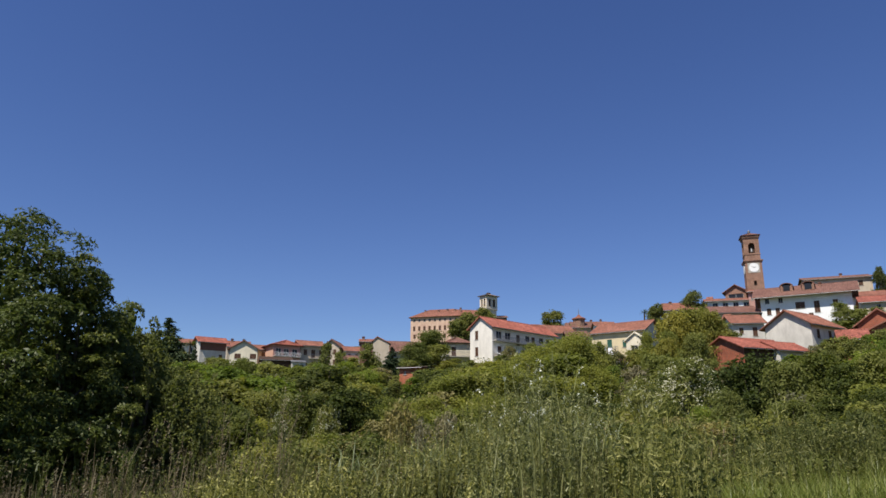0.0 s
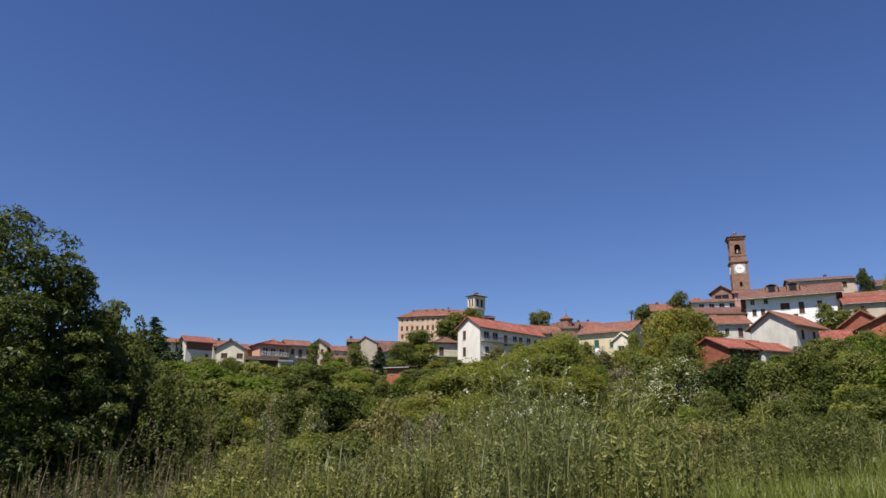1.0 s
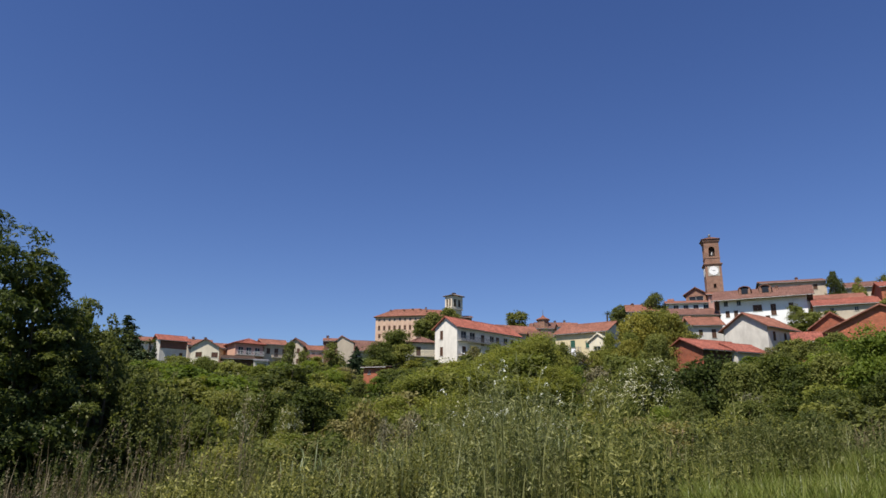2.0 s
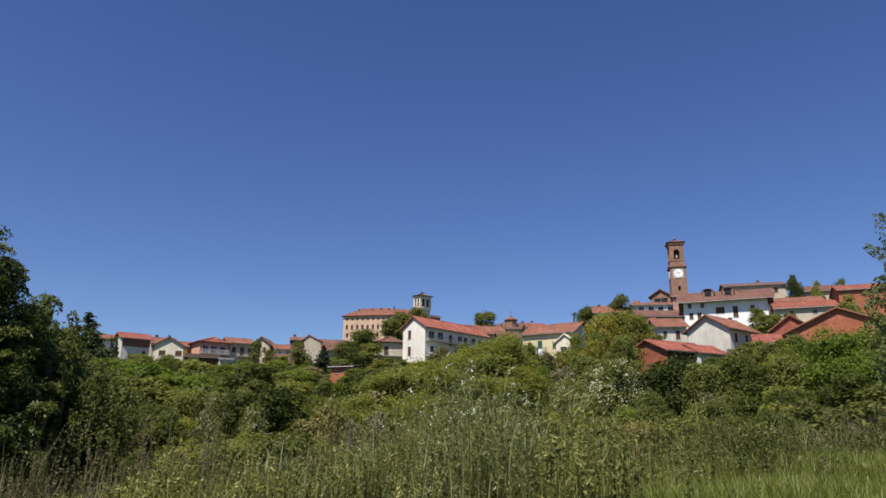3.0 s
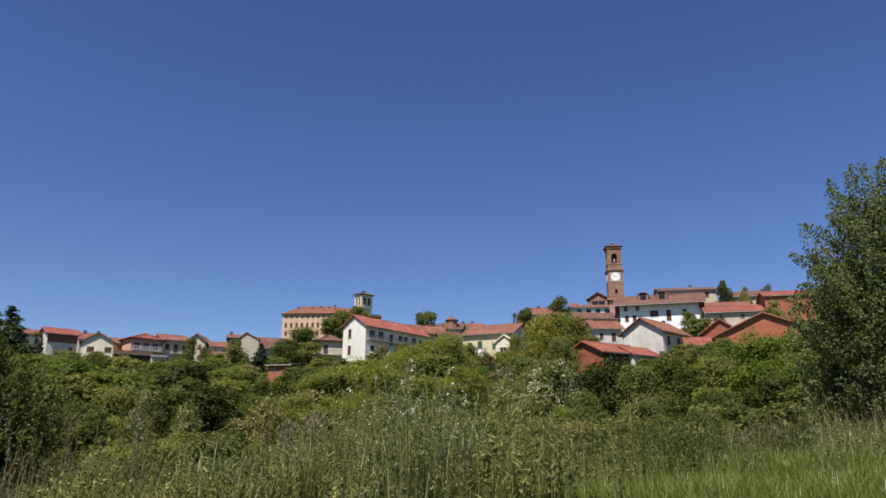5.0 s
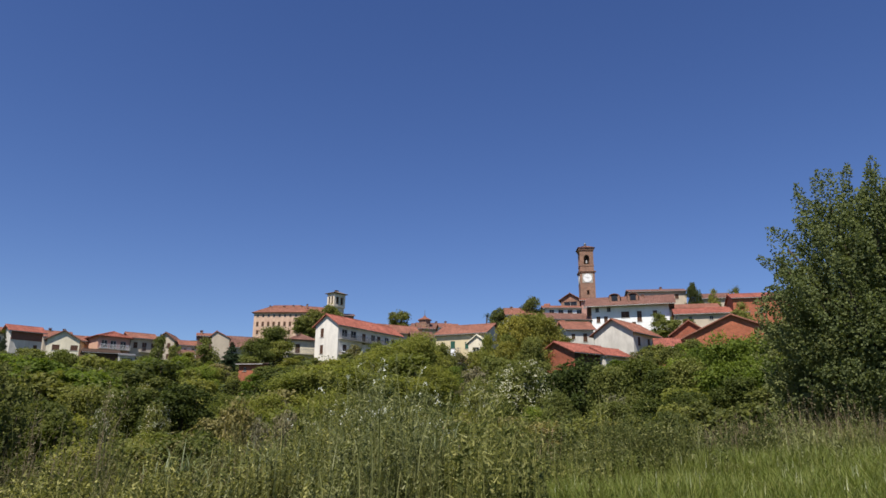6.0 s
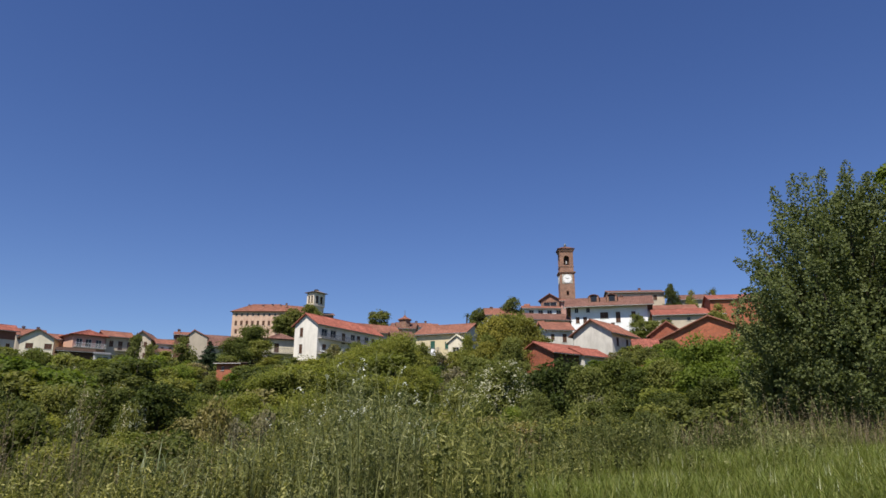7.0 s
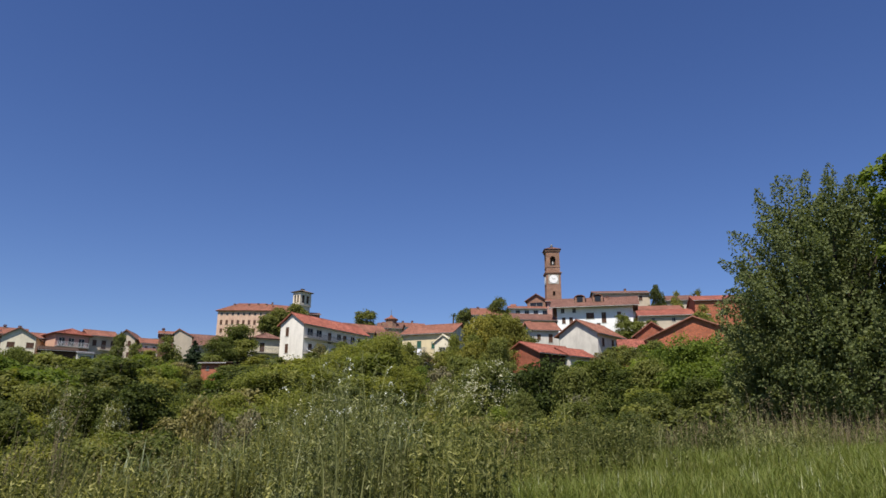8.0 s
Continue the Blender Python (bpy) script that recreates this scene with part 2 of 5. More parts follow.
# ---- ground ----
def build_ground():
    radii = [0.0] + [2.0 * 1.075 ** i for i in range(0, 62)] + [220, 250, 290, 340, 400, 480, 600, 800, 1200, 2000, 3200, 4500]
    radii = sorted(set(radii))
    seg = 200
    v, f = [(0, 0, ground(0, 0))], []
    for r in radii[1:]:
        a = np.arange(seg) * 2 * math.pi / seg
        xs, ys = r * np.sin(a), r * np.cos(a)
        zs = ground_np(xs, ys)
        v += list(zip(xs.tolist(), ys.tolist(), zs.tolist()))
    for s in range(seg):
        f.append((0, 1 + (s + 1) % seg, 1 + s))
    for i in range(len(radii) - 2):
        for s in range(seg):
            s2 = (s + 1) % seg
            a, b = 1 + i * seg, 1 + (i + 1) * seg
            f.append((a + s, a + s2, b + s2, b + s))
    ob = new("ground", poly_mesh("ground", v, f, M_SOIL, True))
    tagged(ob, "grassy meadow rising into a wooded hillside", "ground", kind="structure")


build_ground()


# ---- houses ----
WINDOW_MESHES = {}


def window_meshes(w, h, style):
    key = (round(w, 2), round(h, 2), style)
    if key not in WINDOW_MESHES:
        fr = Build()
        t = 0.07
        for x0, z0, x1, z1 in ((-w / 2, 0, -w / 2 + t, h), (w / 2 - t, 0, w / 2, h), (-w / 2 + t, 0, w / 2 - t, t), (-w / 2 + t, h - t, w / 2 - t, h), (-t / 2, t, t / 2, h - t)):
            fr.box(x0, 0.14, z0, x1, 0.2, z1)
        sill = Build().box(-w / 2 - 0.1, -0.08, -0.09, w / 2 + 0.1, 0.14, -0.004)
        pane = Build().box(-w / 2 + 0.02, 0.165, 0.02, w / 2 - 0.02, 0.18, h - 0.02)
        sh = Build()
        if style == "ajar":
            for sx in (-1, 1):
                x = sx * (w / 2 + w / 4 + 0.02)
                sh.box(x - w / 4, -0.07, 0, x + w / 4, -0.02, h)
        elif style in ("shut", "green"):
            for x0, x1 in ((-w / 2 + 0.01, -0.01), (0.01, w / 2 - 0.01)):
                sh.box(x0, 0.05, 0.01, x1, 0.09, h - 0.01)
                k = int(h / 0.16)
                for i in range(k):
                    z = 0.08 + i * (h - 0.16) / max(1, k)
                    sh.box(x0 + 0.05, 0.035, z, x1 - 0.05, 0.05, z + 0.07)
        WINDOW_MESHES[key] = (fr.mesh("window_frame", M_FRAME), sill.mesh("sill", M_STONE), pane.mesh("pane", M_GLASS),
                              sh.mesh("shutter", M_GREEN if style == "green" else M_SHUT) if sh.v else None)
    return WINDOW_MESHES[key]


def wall_face(bd, to3, length, z0, z1, holes, depth=0.22):
    """A wall of that length between two heights with rectangular holes (u0, u1, z0, z1) and their reveals."""
    us = sorted({0.0, length, *[h[0] for h in holes], *[h[1] for h in holes]})
    zs = sorted({z0, z1, *[h[2] for h in holes], *[h[3] for h in holes]})
    for i in range(len(us) - 1):
        for j in range(len(zs) - 1):
            uc, zc = (us[i] + us[i + 1]) / 2, (zs[j] + zs[j + 1]) / 2
            if any(h[0] < uc < h[1] and h[2] < zc < h[3] for h in holes):
                continue
            bd.poly([to3(us[i], 0, zs[j]), to3(us[i + 1], 0, zs[j]), to3(us[i + 1], 0, zs[j + 1]), to3(us[i], 0, zs[j + 1])])
    for a, b, c, d in holes:
        ring = [(a, c), (b, c), (b, d), (a, d)]
        for k in range(4):
            p, q = ring[k], ring[(k + 1) % 4]
            bd.poly([to3(p[0], 0, p[1]), to3(p[0], depth, p[1]), to3(q[0], depth, q[1]), to3(q[0], 0, q[1])])


def roof_slab(bd, a, b, c, d, thick=0.16, col=0.42, wave=0.07):
    """A tiled slope: a, b along the eave, d, c along the ridge; tile columns run up the slope."""
    a, b, c, d = Vector(a), Vector(b), Vector(c), Vector(d)
    nrm = (b - a).cross(d - a).normalized()
    if nrm.z < 0:
        nrm = -nrm
    n = max(2, int((b - a).length / col)) * 2
    top0, top1 = [], []
    for i in range(n + 1):
        t = i / n
        off = nrm * (thick + (wave if i % 2 else 0.0))
        top0.append(a.lerp(b, t) + off), top1.append(d.lerp(c, t) + off)
    for i in range(n):
        bd.poly([top0[i], top0[i + 1], top1[i + 1], top1[i]])
    bd.poly([a, d, c, b])
    bd.poly([a, b, *reversed(top0)])
    bd.poly([d, *top1, c])
    bd.poly([a, top0[0], top1[0], d])
    bd.poly([b, c, top1[-1], top0[-1]])


def chimney(parent, x, y, z, h=0.6, mat=None):
    b = Build().box(x - 0.3, y - 0.25, z - 0.7, x + 0.3, y + 0.25, z + h)
    ch = part("chimney", b.mesh("chimney", mat or M_BRICK_T), parent)
    c = Build().box(x - 0.42, y - 0.36, z + h, x + 0.42, y + 0.36, z + h + 0.1)
    c.box(x - 0.3, y - 0.25, z + h + 0.22, x + 0.3, y + 0.25, z + h + 0.3)
    for sx in (-0.24, 0.24):
        c.box(x + sx - 0.05, y - 0.2, z + h + 0.1, x + sx + 0.05, y + 0.2, z + h + 0.22)
    part("chimney_cap", c.mesh("chimney_cap", M_TILE_B), ch)


def house(name, label, spot, ridge="x", wall=None, roof=None, windows=(), balconies=(), chimneys=(), over=0.55, drop=None, hip=0.0, group="village houses", side=None, mono=False, rail_mat=None, apex=0.5, lows=(0.0, 0.0)):
    """spot: front left corner x, y, turn, length, depth, eave height, rise of the ridge. Local x runs along the front, y into the house.
    windows: face, u list, top below the eave, width, height, style. ridge: x along the front, y into the depth."""
    x, y, yaw, L, W, eave, rise = spot
    m = pose(x, y, 0, 0, 0, yaw)
    corners = [m @ Vector(p) for p in ((0, 0, 0), (L, 0, 0), (L, W, 0), (0, W, 0))]
    gz = min(ground(p.x, p.y) for p in corners) - 0.6
    base = min(gz, eave - 3.0) if drop is None else min(gz, eave - drop)
    root = new(name)
    root.matrix_world = pose(x, y, base, 0, 0, yaw)
    tagged(root, label, "house", group)
    e = eave - base
    faces = {"front": (lambda u, d, z: (u, d, z), L), "right": (lambda u, d, z: (L - d, u, z), W),
             "back": (lambda u, d, z: (L - u, W - d, z), L), "left": (lambda u, d, z: (d, W - u, z), W)}
    turn = {"front": (0, 0, 0), "right": (L, 0, 90), "back": (L, W, 180), "left": (0, W, -90)}
    holes = {k: [] for k in faces}
    wins = []
    for face, us, top, w, h, style in windows:
        for u in us:
            holes[face].append((u - w / 2, u + w / 2, e - top - h, e - top))
            wins.append((face, u, e - top - h, w, h, style))
    body, sided = Build(), Build()
    for k, (f3, length) in faces.items():
        low = {"front": max(lows), "back": max(lows), "left": lows[0], "right": lows[1]}[k]
        wall_face(sided if side and k in side[1] else body, f3, length, 0.0, e - low, holes[k])
    if ridge == "x" and not hip:
        if mono:
            body.poly([(L, 0, e), (L, W, e), (L, W, e + rise)]).poly([(0, W, e), (0, 0, e), (0, W, e + rise)]).poly([(0, W, e), (L, W, e), (L, W, e + rise), (0, W, e + rise)])
        else:
            (sided if side and "right" in side[1] else body).poly([(L, 0, e), (L, W, e), (L, W / 2, e + rise)])
            (sided if side and "left" in side[1] else body).poly([(0, W, e), (0, 0, e), (0, W / 2, e + rise)])
    elif ridge == "y" and not hip:
        if mono:
            body.poly([(0, 0, e), (L, 0, e), (L, 0, e + rise)]).poly([(0, W, e), (L, W, e), (L, W, e + rise)]).poly([(L, 0, e), (L, W, e), (L, W, e + rise), (L, 0, e + rise)])
        else:
            ml = e - max(lows)
            gable = [(0, ml), (L, ml)] + ([(L, e - lows[1])] if e - lows[1] > ml else []) + [(L * apex, e + rise)] + ([(0, e - lows[0])] if e - lows[0] > ml else [])
            (sided if side and "front" in side[1] else body).poly([(u, 0, z) for u, z in gable])
            body.poly([(u, W, z) for u, z in reversed(gable)])
    part("wall", body.mesh("wall", wall), root)
    if sided.v:
        part("wall", sided.mesh("wall", side[0]), root, side[2])
    rf = Build()
    o = over
    if hip:
        if L >= W:
            k = rise / (W / 2)
            r0, r1 = (hip, W / 2, e + rise), (L - hip, W / 2, e + rise)
        else:
            k = rise / (L / 2)
            r0, r1 = (L / 2, hip, e + rise), (L / 2, W - hip, e + rise)
        ze = e - k * o * 0.8
        A, B, C, D = (-o, -o, ze), (L + o, -o, ze), (L + o, W + o, ze), (-o, W + o, ze)
        if L >= W:
            roof_slab(rf, A, B, r1, r0), roof_slab(rf, C, D, r0, r1), roof_slab(rf, B, C, r1, r1), roof_slab(rf, D, A, r0, r0)
        else:
            roof_slab(rf, A, B, r0, r0), roof_slab(rf, C, D, r1, r1), roof_slab(rf, B, C, r1, r0), roof_slab(rf, D, A, r0, r1)
    elif ridge == "x":
        k = rise / (W if mono else W / 2)
        ze = e - k * o
        top = (W + o * 0.3, e + rise + k * o * 0.3) if mono else (W / 2, e + rise)
        roof_slab(rf, (-o, -o, ze), (L + o, -o, ze), (L + o, *top), (-o, *top))
        if not mono:
            roof_slab(rf, (L + o, W + o, ze), (-o, W + o, ze), (-o, *top), (L + o, *top))
            rf.tube([(-o, W / 2, e + rise + 0.17), (L + o, W / 2, e + rise + 0.17)], [0.13, 0.13], 6)
    else:
        tx, tz = L * apex, e + rise
        zl = e - lows[0] - (rise + lows[0]) / tx * o
        zr = e - lows[1] - (rise + lows[1]) / (L - tx) * o
        roof_slab(rf, (-o, W + o, zl), (-o, -o, zl), (tx, -o, tz), (tx, W + o, tz))
        roof_slab(rf, (L + o, -o, zr), (L + o, W + o, zr), (tx, W + o, tz), (tx, -o, tz))
        rf.tube([(tx, -o, e + rise + 0.17), (tx, W + o, e + rise + 0.17)], [0.13, 0.13], 6)
    roof_ob = part("roof", rf.mesh("roof", roof), root)
    # rafters' ends and gutter along the eaves
    if not hip:
        gt = Build()
        if ridge == "x":
            gt.tube([(-o, -o - 0.08, ze + 0.02), (L + o, -o - 0.08, ze + 0.02)], [0.07, 0.07], 6)
        else:
            g2_ = Build().tube([(-o - 0.08, -o, zl + 0.02), (-o - 0.08, W + o, zl + 0.02)], [0.07, 0.07], 6)
            part("gutter", g2_.mesh("gutter", M_METAL), roof_ob)
            gt.tube([(L + o + 0.08, -o, zr + 0.02), (L + o + 0.08, W + o, zr + 0.02)], [0.07, 0.07], 6)
        part("gutter", gt.mesh("gutter", M_METAL), roof_ob)
    for face, u, z, w, h, style in wins:
        fr, sill, pane, sh = window_meshes(w, h, style)
        ox, oy, rz = turn[face]
        at = pose(ox, oy, 0, 0, 0, rz) @ pose(u, 0, z)
        wd = part("window", fr, root, at=at)
        part("pane", pane, wd)
        part("sill", sill, wd)
        if sh:
            part("shutter", sh, wd)
    for face, u0, u1, below, dep in balconies:
        ox, oy, rz = turn[face]
        at = pose(ox, oy, 0, 0, 0, rz)
        z = e - below
        bal = part("balcony", Build().box(u0, -dep, z - 0.16, u1, 0.0, z).mesh("balcony", M_STONE), root, at=at)
        rail = Build()
        rail.box(u0, -dep, z + 0.95, u1, -dep + 0.06, z + 1.0).box(u0, -dep, z + 0.08, u1, -dep + 0.04, z + 0.12)
        k = max(2, int((u1 - u0) / 0.14))
        for i in range(k + 1):
            xx = u0 + (u1 - u0 - 0.025) * i / k
            rail.box(xx, -dep + 0.01, z, xx + 0.025, -dep + 0.035, z + 0.96)
        part("railing", rail.mesh("railing", rail_mat or M_METAL), bal)
    for cx, cy in chimneys:
        if ridge == "x":
            zc = e + rise * (1 - abs(cy - W / 2) / (W / 2)) if not mono else e + rise * cy / W
        else:
            zc = e + rise * (1 - abs(cx - L / 2) / (L / 2)) if not mono else e + rise * cx / L
        chimney(root, cx, cy, zc + 0.1)
    return root, e


def spread(a, b, n):
    return [a + (b - a) * i / max(1, n - 1) for i in range(n)]


# the white three-storey house at the middle of the slope
wh = (10.47, 144.62, 42.9, 21.35, 6.54, 24.06, 2.20)
house("house", "long white three-storey house with red tiled gable roof", wh, "x", M_WHITE, M_TILE_R,
      [("left", [wh[4] * 0.3], 0.6, 0.9, 1.9, "shut"), ("left", [wh[4] * 0.3], 4.1, 0.9, 1.9, "shut"),
       ("front", [2.1, 4.9], 0.9, 1.8, 1.5, "open"), ("front", [8.2, 13.3, 18.5], 1.1, 1.2, 2.3, "shut"), ("front", [11.4, 16.2], 1.0, 1.5, 1.3, "open"),
       ("front", [2.2, 6.6], 4.1, 1.2, 2.0, "shut"), ("front", [10, 14, 18], 4.1, 1.1, 2.0, "shut"), ("front", [1.4, 5], 7.6, 1.2, 2.1, "open")],
      [("front", 0.2, wh[3] - 0.3, 3.0, 1.1), ("front", 0.2, 16.0, 6.2, 1.2)], [(9, 5.2)], drop=10)
def awning(m):
    root = tagged(new("awning"), "white cloth awning beside the white house", "awning")
    root.matrix_world = m
    part("cloth", Build().poly([(0, 0, 2.2), (2.4, 0, 2.2), (2.4, 1.8, 2.75), (0, 1.8, 2.75)]).poly([(0, 0, 2.16), (0, 1.8, 2.71), (2.4, 1.8, 2.71), (2.4, 0, 2.16)]).poly([(0, 0, 1.95), (2.4, 0, 1.95), (2.4, 0, 2.2), (0, 0, 2.2)]).mesh("cloth", M_CLOTH), root)
    for u in (0.05, 2.35):
        part("pole", Build().tube([(u, 0.05, -2.5), (u, 0.05, 2.2)], [0.04, 0.04], 6).mesh("pole", M_METAL), root)


awning(pose(wh[0], wh[1], wh[5] - 8.3, 0, 0, wh[2]) @ pose(0.6, -2.0, 0))
# the small house beside it
h2 = (0.64, 152.00, 7.8, 5.68, 7.00, 21.51, 1.35)
house("house", "small cream house with brown hipped roof and balcony", h2, "x", M_CREAM, M_TILE_B,
      [("front", [1.9], 1.0, 1.0, 2.2, "shut"), ("front", [1.9, 4.3], 4.0, 0.9, 1.2, "open")], [("front", 0.1, 5.4, 3.1, 1.1)], hip=2.2, over=0.6, drop=7)

# left of the middle: a row of houses on the crest
l1 = (-60.10, 171.79, 33.3, 6.46, 5.95, 23.94, 1.30)
lo_, el_ = house("house", "white house with dark brown upper wall and red roof", l1, "x", M_GREY, M_TILE_R, [("front", [5.2], 3.0, 0.8, 2.0, "shut")], drop=6, over=0.7, chimneys=[(1.0, 4.5)])
# dark brown band over the upper part of the front wall
part("upper_band", Build().box(0.05, -0.1, el_ - 2.1, l1[3] - 0.05, -0.004, el_ - 0.05).mesh("upper_band", M_BROWN_WALL), lo_, "dark brown band across the wall under the eave")
l0 = (-67.97, 177.43, 25.0, 4.97, 8.00, 24.20, 1.40)
house("house", "low white house with faded red roof", l0, "x", M_WHITE, M_TILE, [("front", [1.4, 3.4], 1.0, 0.8, 1.4, "open")], drop=5)
l2 = (-51.9, 169.6, 5.0, 6.6, 10.00, 21.9, 1.9)
house("house", "cream gabled house with dark brown verges", l2, "y", M_CREAM, M_TILE_B, [("front", [1.9, 5.6], 1.2, 1.5, 1.2, "shut")], drop=5)
house("house", "house with red roof and chimneys behind its neighbours", (-58.0, 187.06, 23.4, 5.96, 7.00, 24.6, 1.70), "x", M_BEIGE, M_TILE, [], drop=4, chimneys=[(1.4, 3.2), (4.6, 3.6)])
house("house", "low rose house with red tiled roof", (-47.52, 175.69, 19.1, 2.65, 6.00, 22.55, 1.20), "x", M_PINK, M_TILE, [("front", [1.2], 0.6, 0.7, 1.0, "open")], drop=4)
# sun and shade are painted here: brighter pink left wall, duller rose front
l3 = (-41.74, 170.98, 31.7, 7.03, 8.48, 23.27, 1.20)
house("house", "pink two-storey row house with red roof and loggias", l3, "x", M_ROSE, M_TILE_R,
      [("front", [1.4, 3.4, 5.6], 0.9, 1.3, 2.0, "open"), ("front", [1.4, 3.4, 5.6], 3.9, 1.0, 1.4, "shut")], [("front", 0.1, l3[3] - 0.1, 2.9, 1.1)], hip=0.9, over=0.7, drop=7, side=(M_PINK, ("left",), "salmon plaster wall, sunlight put into its brighter colour"), rail_mat=M_BRIGHT)
l3b = (-35.78, 175.39, 25.5, 6.04, 8.00, 23.59, 1.50)
house("house", "beige two-storey row house with red roof and shutters", l3b, "x", M_BEIGE, M_TILE,
      [("front", [1.2, 5.2], 1.0, 0.9, 1.4, "shut"), ("front", [3.2], 1.0, 1.0, 2.2, "shut"), ("front", [1.2, 3.4, 5.2], 4.0, 1.0, 1.6, "shut")], [("front", 2.2, 6.0, 3.2, 1.0)], drop=7)
house("shed", "dark open shed with low brown roof", (-42.11, 162.64, 16.5, 6.49, 5.00, 18.60, 0.70), "x", M_WOOD_SHADE, M_WOOD_SHADE, [], drop=2.5, over=0.6)
house("garage", "low whitish garage with flat grey door", (-34.76, 161.30, 16.2, 3.10, 5.00, 17.89, 0.40), "x", M_GREY, M_METAL, [("front", [1.6], 0.5, 2.2, 1.9, "open")], drop=2.5, over=0.2)
house("house", "narrow brown gabled house", (-30.24, 176.62, -7.6, 4.15, 8.00, 23.46, 1.60), "y", M_BEIGE, M_TILE_B, [("front", [1.2, 2.9], 0.8, 0.7, 1.2, "shut"), ("front", [1.2, 2.9], 3.4, 0.7, 1.2, "shut")], drop=6)
house("house", "small white house with red roof", (-24.25, 174.32, 17.9, 4.91, 6.00, 22.12, 1.20), "x", M_WHITE, M_TILE, [("front", [1.0, 2.8], 0.7, 0.7, 1.2, "open")], drop=4)
house("house", "small lower annex with red roof", (-24.71, 170.22, 14.3, 3.88, 4.00, 19.60, 0.90), "x", M_GREY, M_TILE_B, [], drop=3)
l6 = (-17.44, 174.13, 6.0, 4.1, 7.0, 24.67, 0.90)
house("house", "tall beige house end with a sloping top", l6, "y", M_BEIGE, M_TILE, [], drop=7, over=0.25, apex=0.25, lows=(0.0, 0.6))
# the beige house's shaded front, its shade painted as dark brown walls
house("house", "left part of the beige house with red roof, shade put into its dark brown walls", (-20.81, 174.76, 6.0, 3.6, 7.0, 24.45, 0.90), "x", M_BROWN_WALL, M_TILE, [("front", [1.4, 3.0], 0.8, 0.8, 1.2, "shut")], drop=6, over=0.35, chimneys=[(0.8, 3.0)])
house("house", "house with broad weathered brown-red roof", (-14.32, 189.46, 10.3, 7.49, 9.00, 23.99, 3.00), "x", M_BEIGE, M_TILE_B, [], drop=3)
house("hut", "small brick hut with flat overhanging roof", (-6.93, 113.35, -22.2, 3.71, 4.00, 12.15, 0.15), "x", M_BRICK_O, M_WOOD_SHADE, [("front", [1.0], 0.4, 0.5, 0.6, "open")], drop=3.5, over=0.4, group="farm buildings")


# the castle on its knoll
ca = (-13.27, 286.40, -16.4, 23.20, 14.00, 49.41, 3.90)
house("castle", "large ochre castle wing with rows of small windows", ca, "x", M_CASTLE, M_TILE,
      [("front", spread(1.6, ca[3] - 1.6, 10), 0.9, 0.9, 1.1, "open"), ("front", spread(1.6, ca[3] - 1.6, 10), 3.9, 1.0, 1.9, "shut"), ("front", spread(1.8, ca[3] - 2, 7), 7.3, 1.0, 1.7, "shut"), ("front", spread(4.4, ca[3] - 5, 3), 11.0, 1.0, 1.5, "open")], chimneys=[(5, 4.5), (11, 4), (14.5, 5), (18, 4.5), (20, 6)], hip=6, over=0.8, drop=16, group="castle buildings")
house("castle", "lower castle wing with long tiled roof", (5.34, 282.95, 8.9, 13.39, 12.00, 49.91, 3.20), "x", M_CASTLE, M_TILE, [("front", [3, 7], 2.2, 1.0, 1.6, "shut")], drop=14, group="castle buildings", chimneys=[(3, 5)])
house("castle", "small castle wing behind the tower", (22.25, 281.12, 1.5, 4.19, 9.00, 48.78, 1.20), "x", M_BRICK_T, M_TILE_B, [], drop=14, group="castle buildings")


def castle_tower():
    x, y, yaw, L, W, top, rise = (17.92, 277.42, 38.3, 5.96, 4.19, 57.22, 1.20)
    base = ground(x, y) - 1
    e = top - base
    root = tagged(new("tower"), "pale square castle tower with arched belvedere and low roof", "tower", "castle buildings")
    root.matrix_world = pose(x, y, base, 0, 0, yaw)
    lo = e - 5.6
    b = Build().box(0.25, 0.25, 0, L - 0.25, W - 0.25, lo)
    part("shaft", b.mesh("shaft", M_BELV), root)
    part("cornice", Build().box(-0.1, -0.1, lo, L + 0.1, W + 0.1, lo + 0.35).mesh("cornice", M_STONE), root)
    bl = Build()
    f = {"front": (lambda u, d, z: (u, d, z), L), "right": (lambda u, d, z: (L - d, u, z), W), "back": (lambda u, d, z: (L - u, W - d, z), L), "left": (lambda u, d, z: (d, W - u, z), W)}
    for k, (f3, ln) in f.items():
        wall_face(bl, f3, ln, lo + 0.35, e, [(ln * 0.18, ln * 0.42, lo + 1.2, e - 1.3), (ln * 0.58, ln * 0.82, lo + 1.2, e - 1.3)], 0.5)
    part("belvedere", bl.mesh("belvedere", M_BELV), root)
    # added dark box behind the arches, in place of the shaded inside
    part("dark_core", Build().box(0.55, 0.55, lo + 0.35, L - 0.55, W - 0.55, e - 0.1).mesh("dark_core", M_WOOD_SHADE), root)
    rf = Build()
    o, ze = 0.75, e
    A, B, C, D, ap = (-o, -o, ze), (L + o, -o, ze), (L + o, W + o, ze), (-o, W + o, ze), (L / 2, W / 2, e + rise)
    for p, q in ((A, B), (B, C), (C, D), (D, A)):
        roof_slab(rf, p, q, ap, ap)
    part("roof", rf.mesh("roof", M_SLATE), root)
    part("finial", Build().box(L / 2 - 0.8, W / 2 - 0.6, e + rise - 0.6, L / 2 + 0.8, W / 2 + 0.6, e + rise + 0.5, 0.1).mesh("finial", M_WOOD_SHADE), root)


castle_tower()

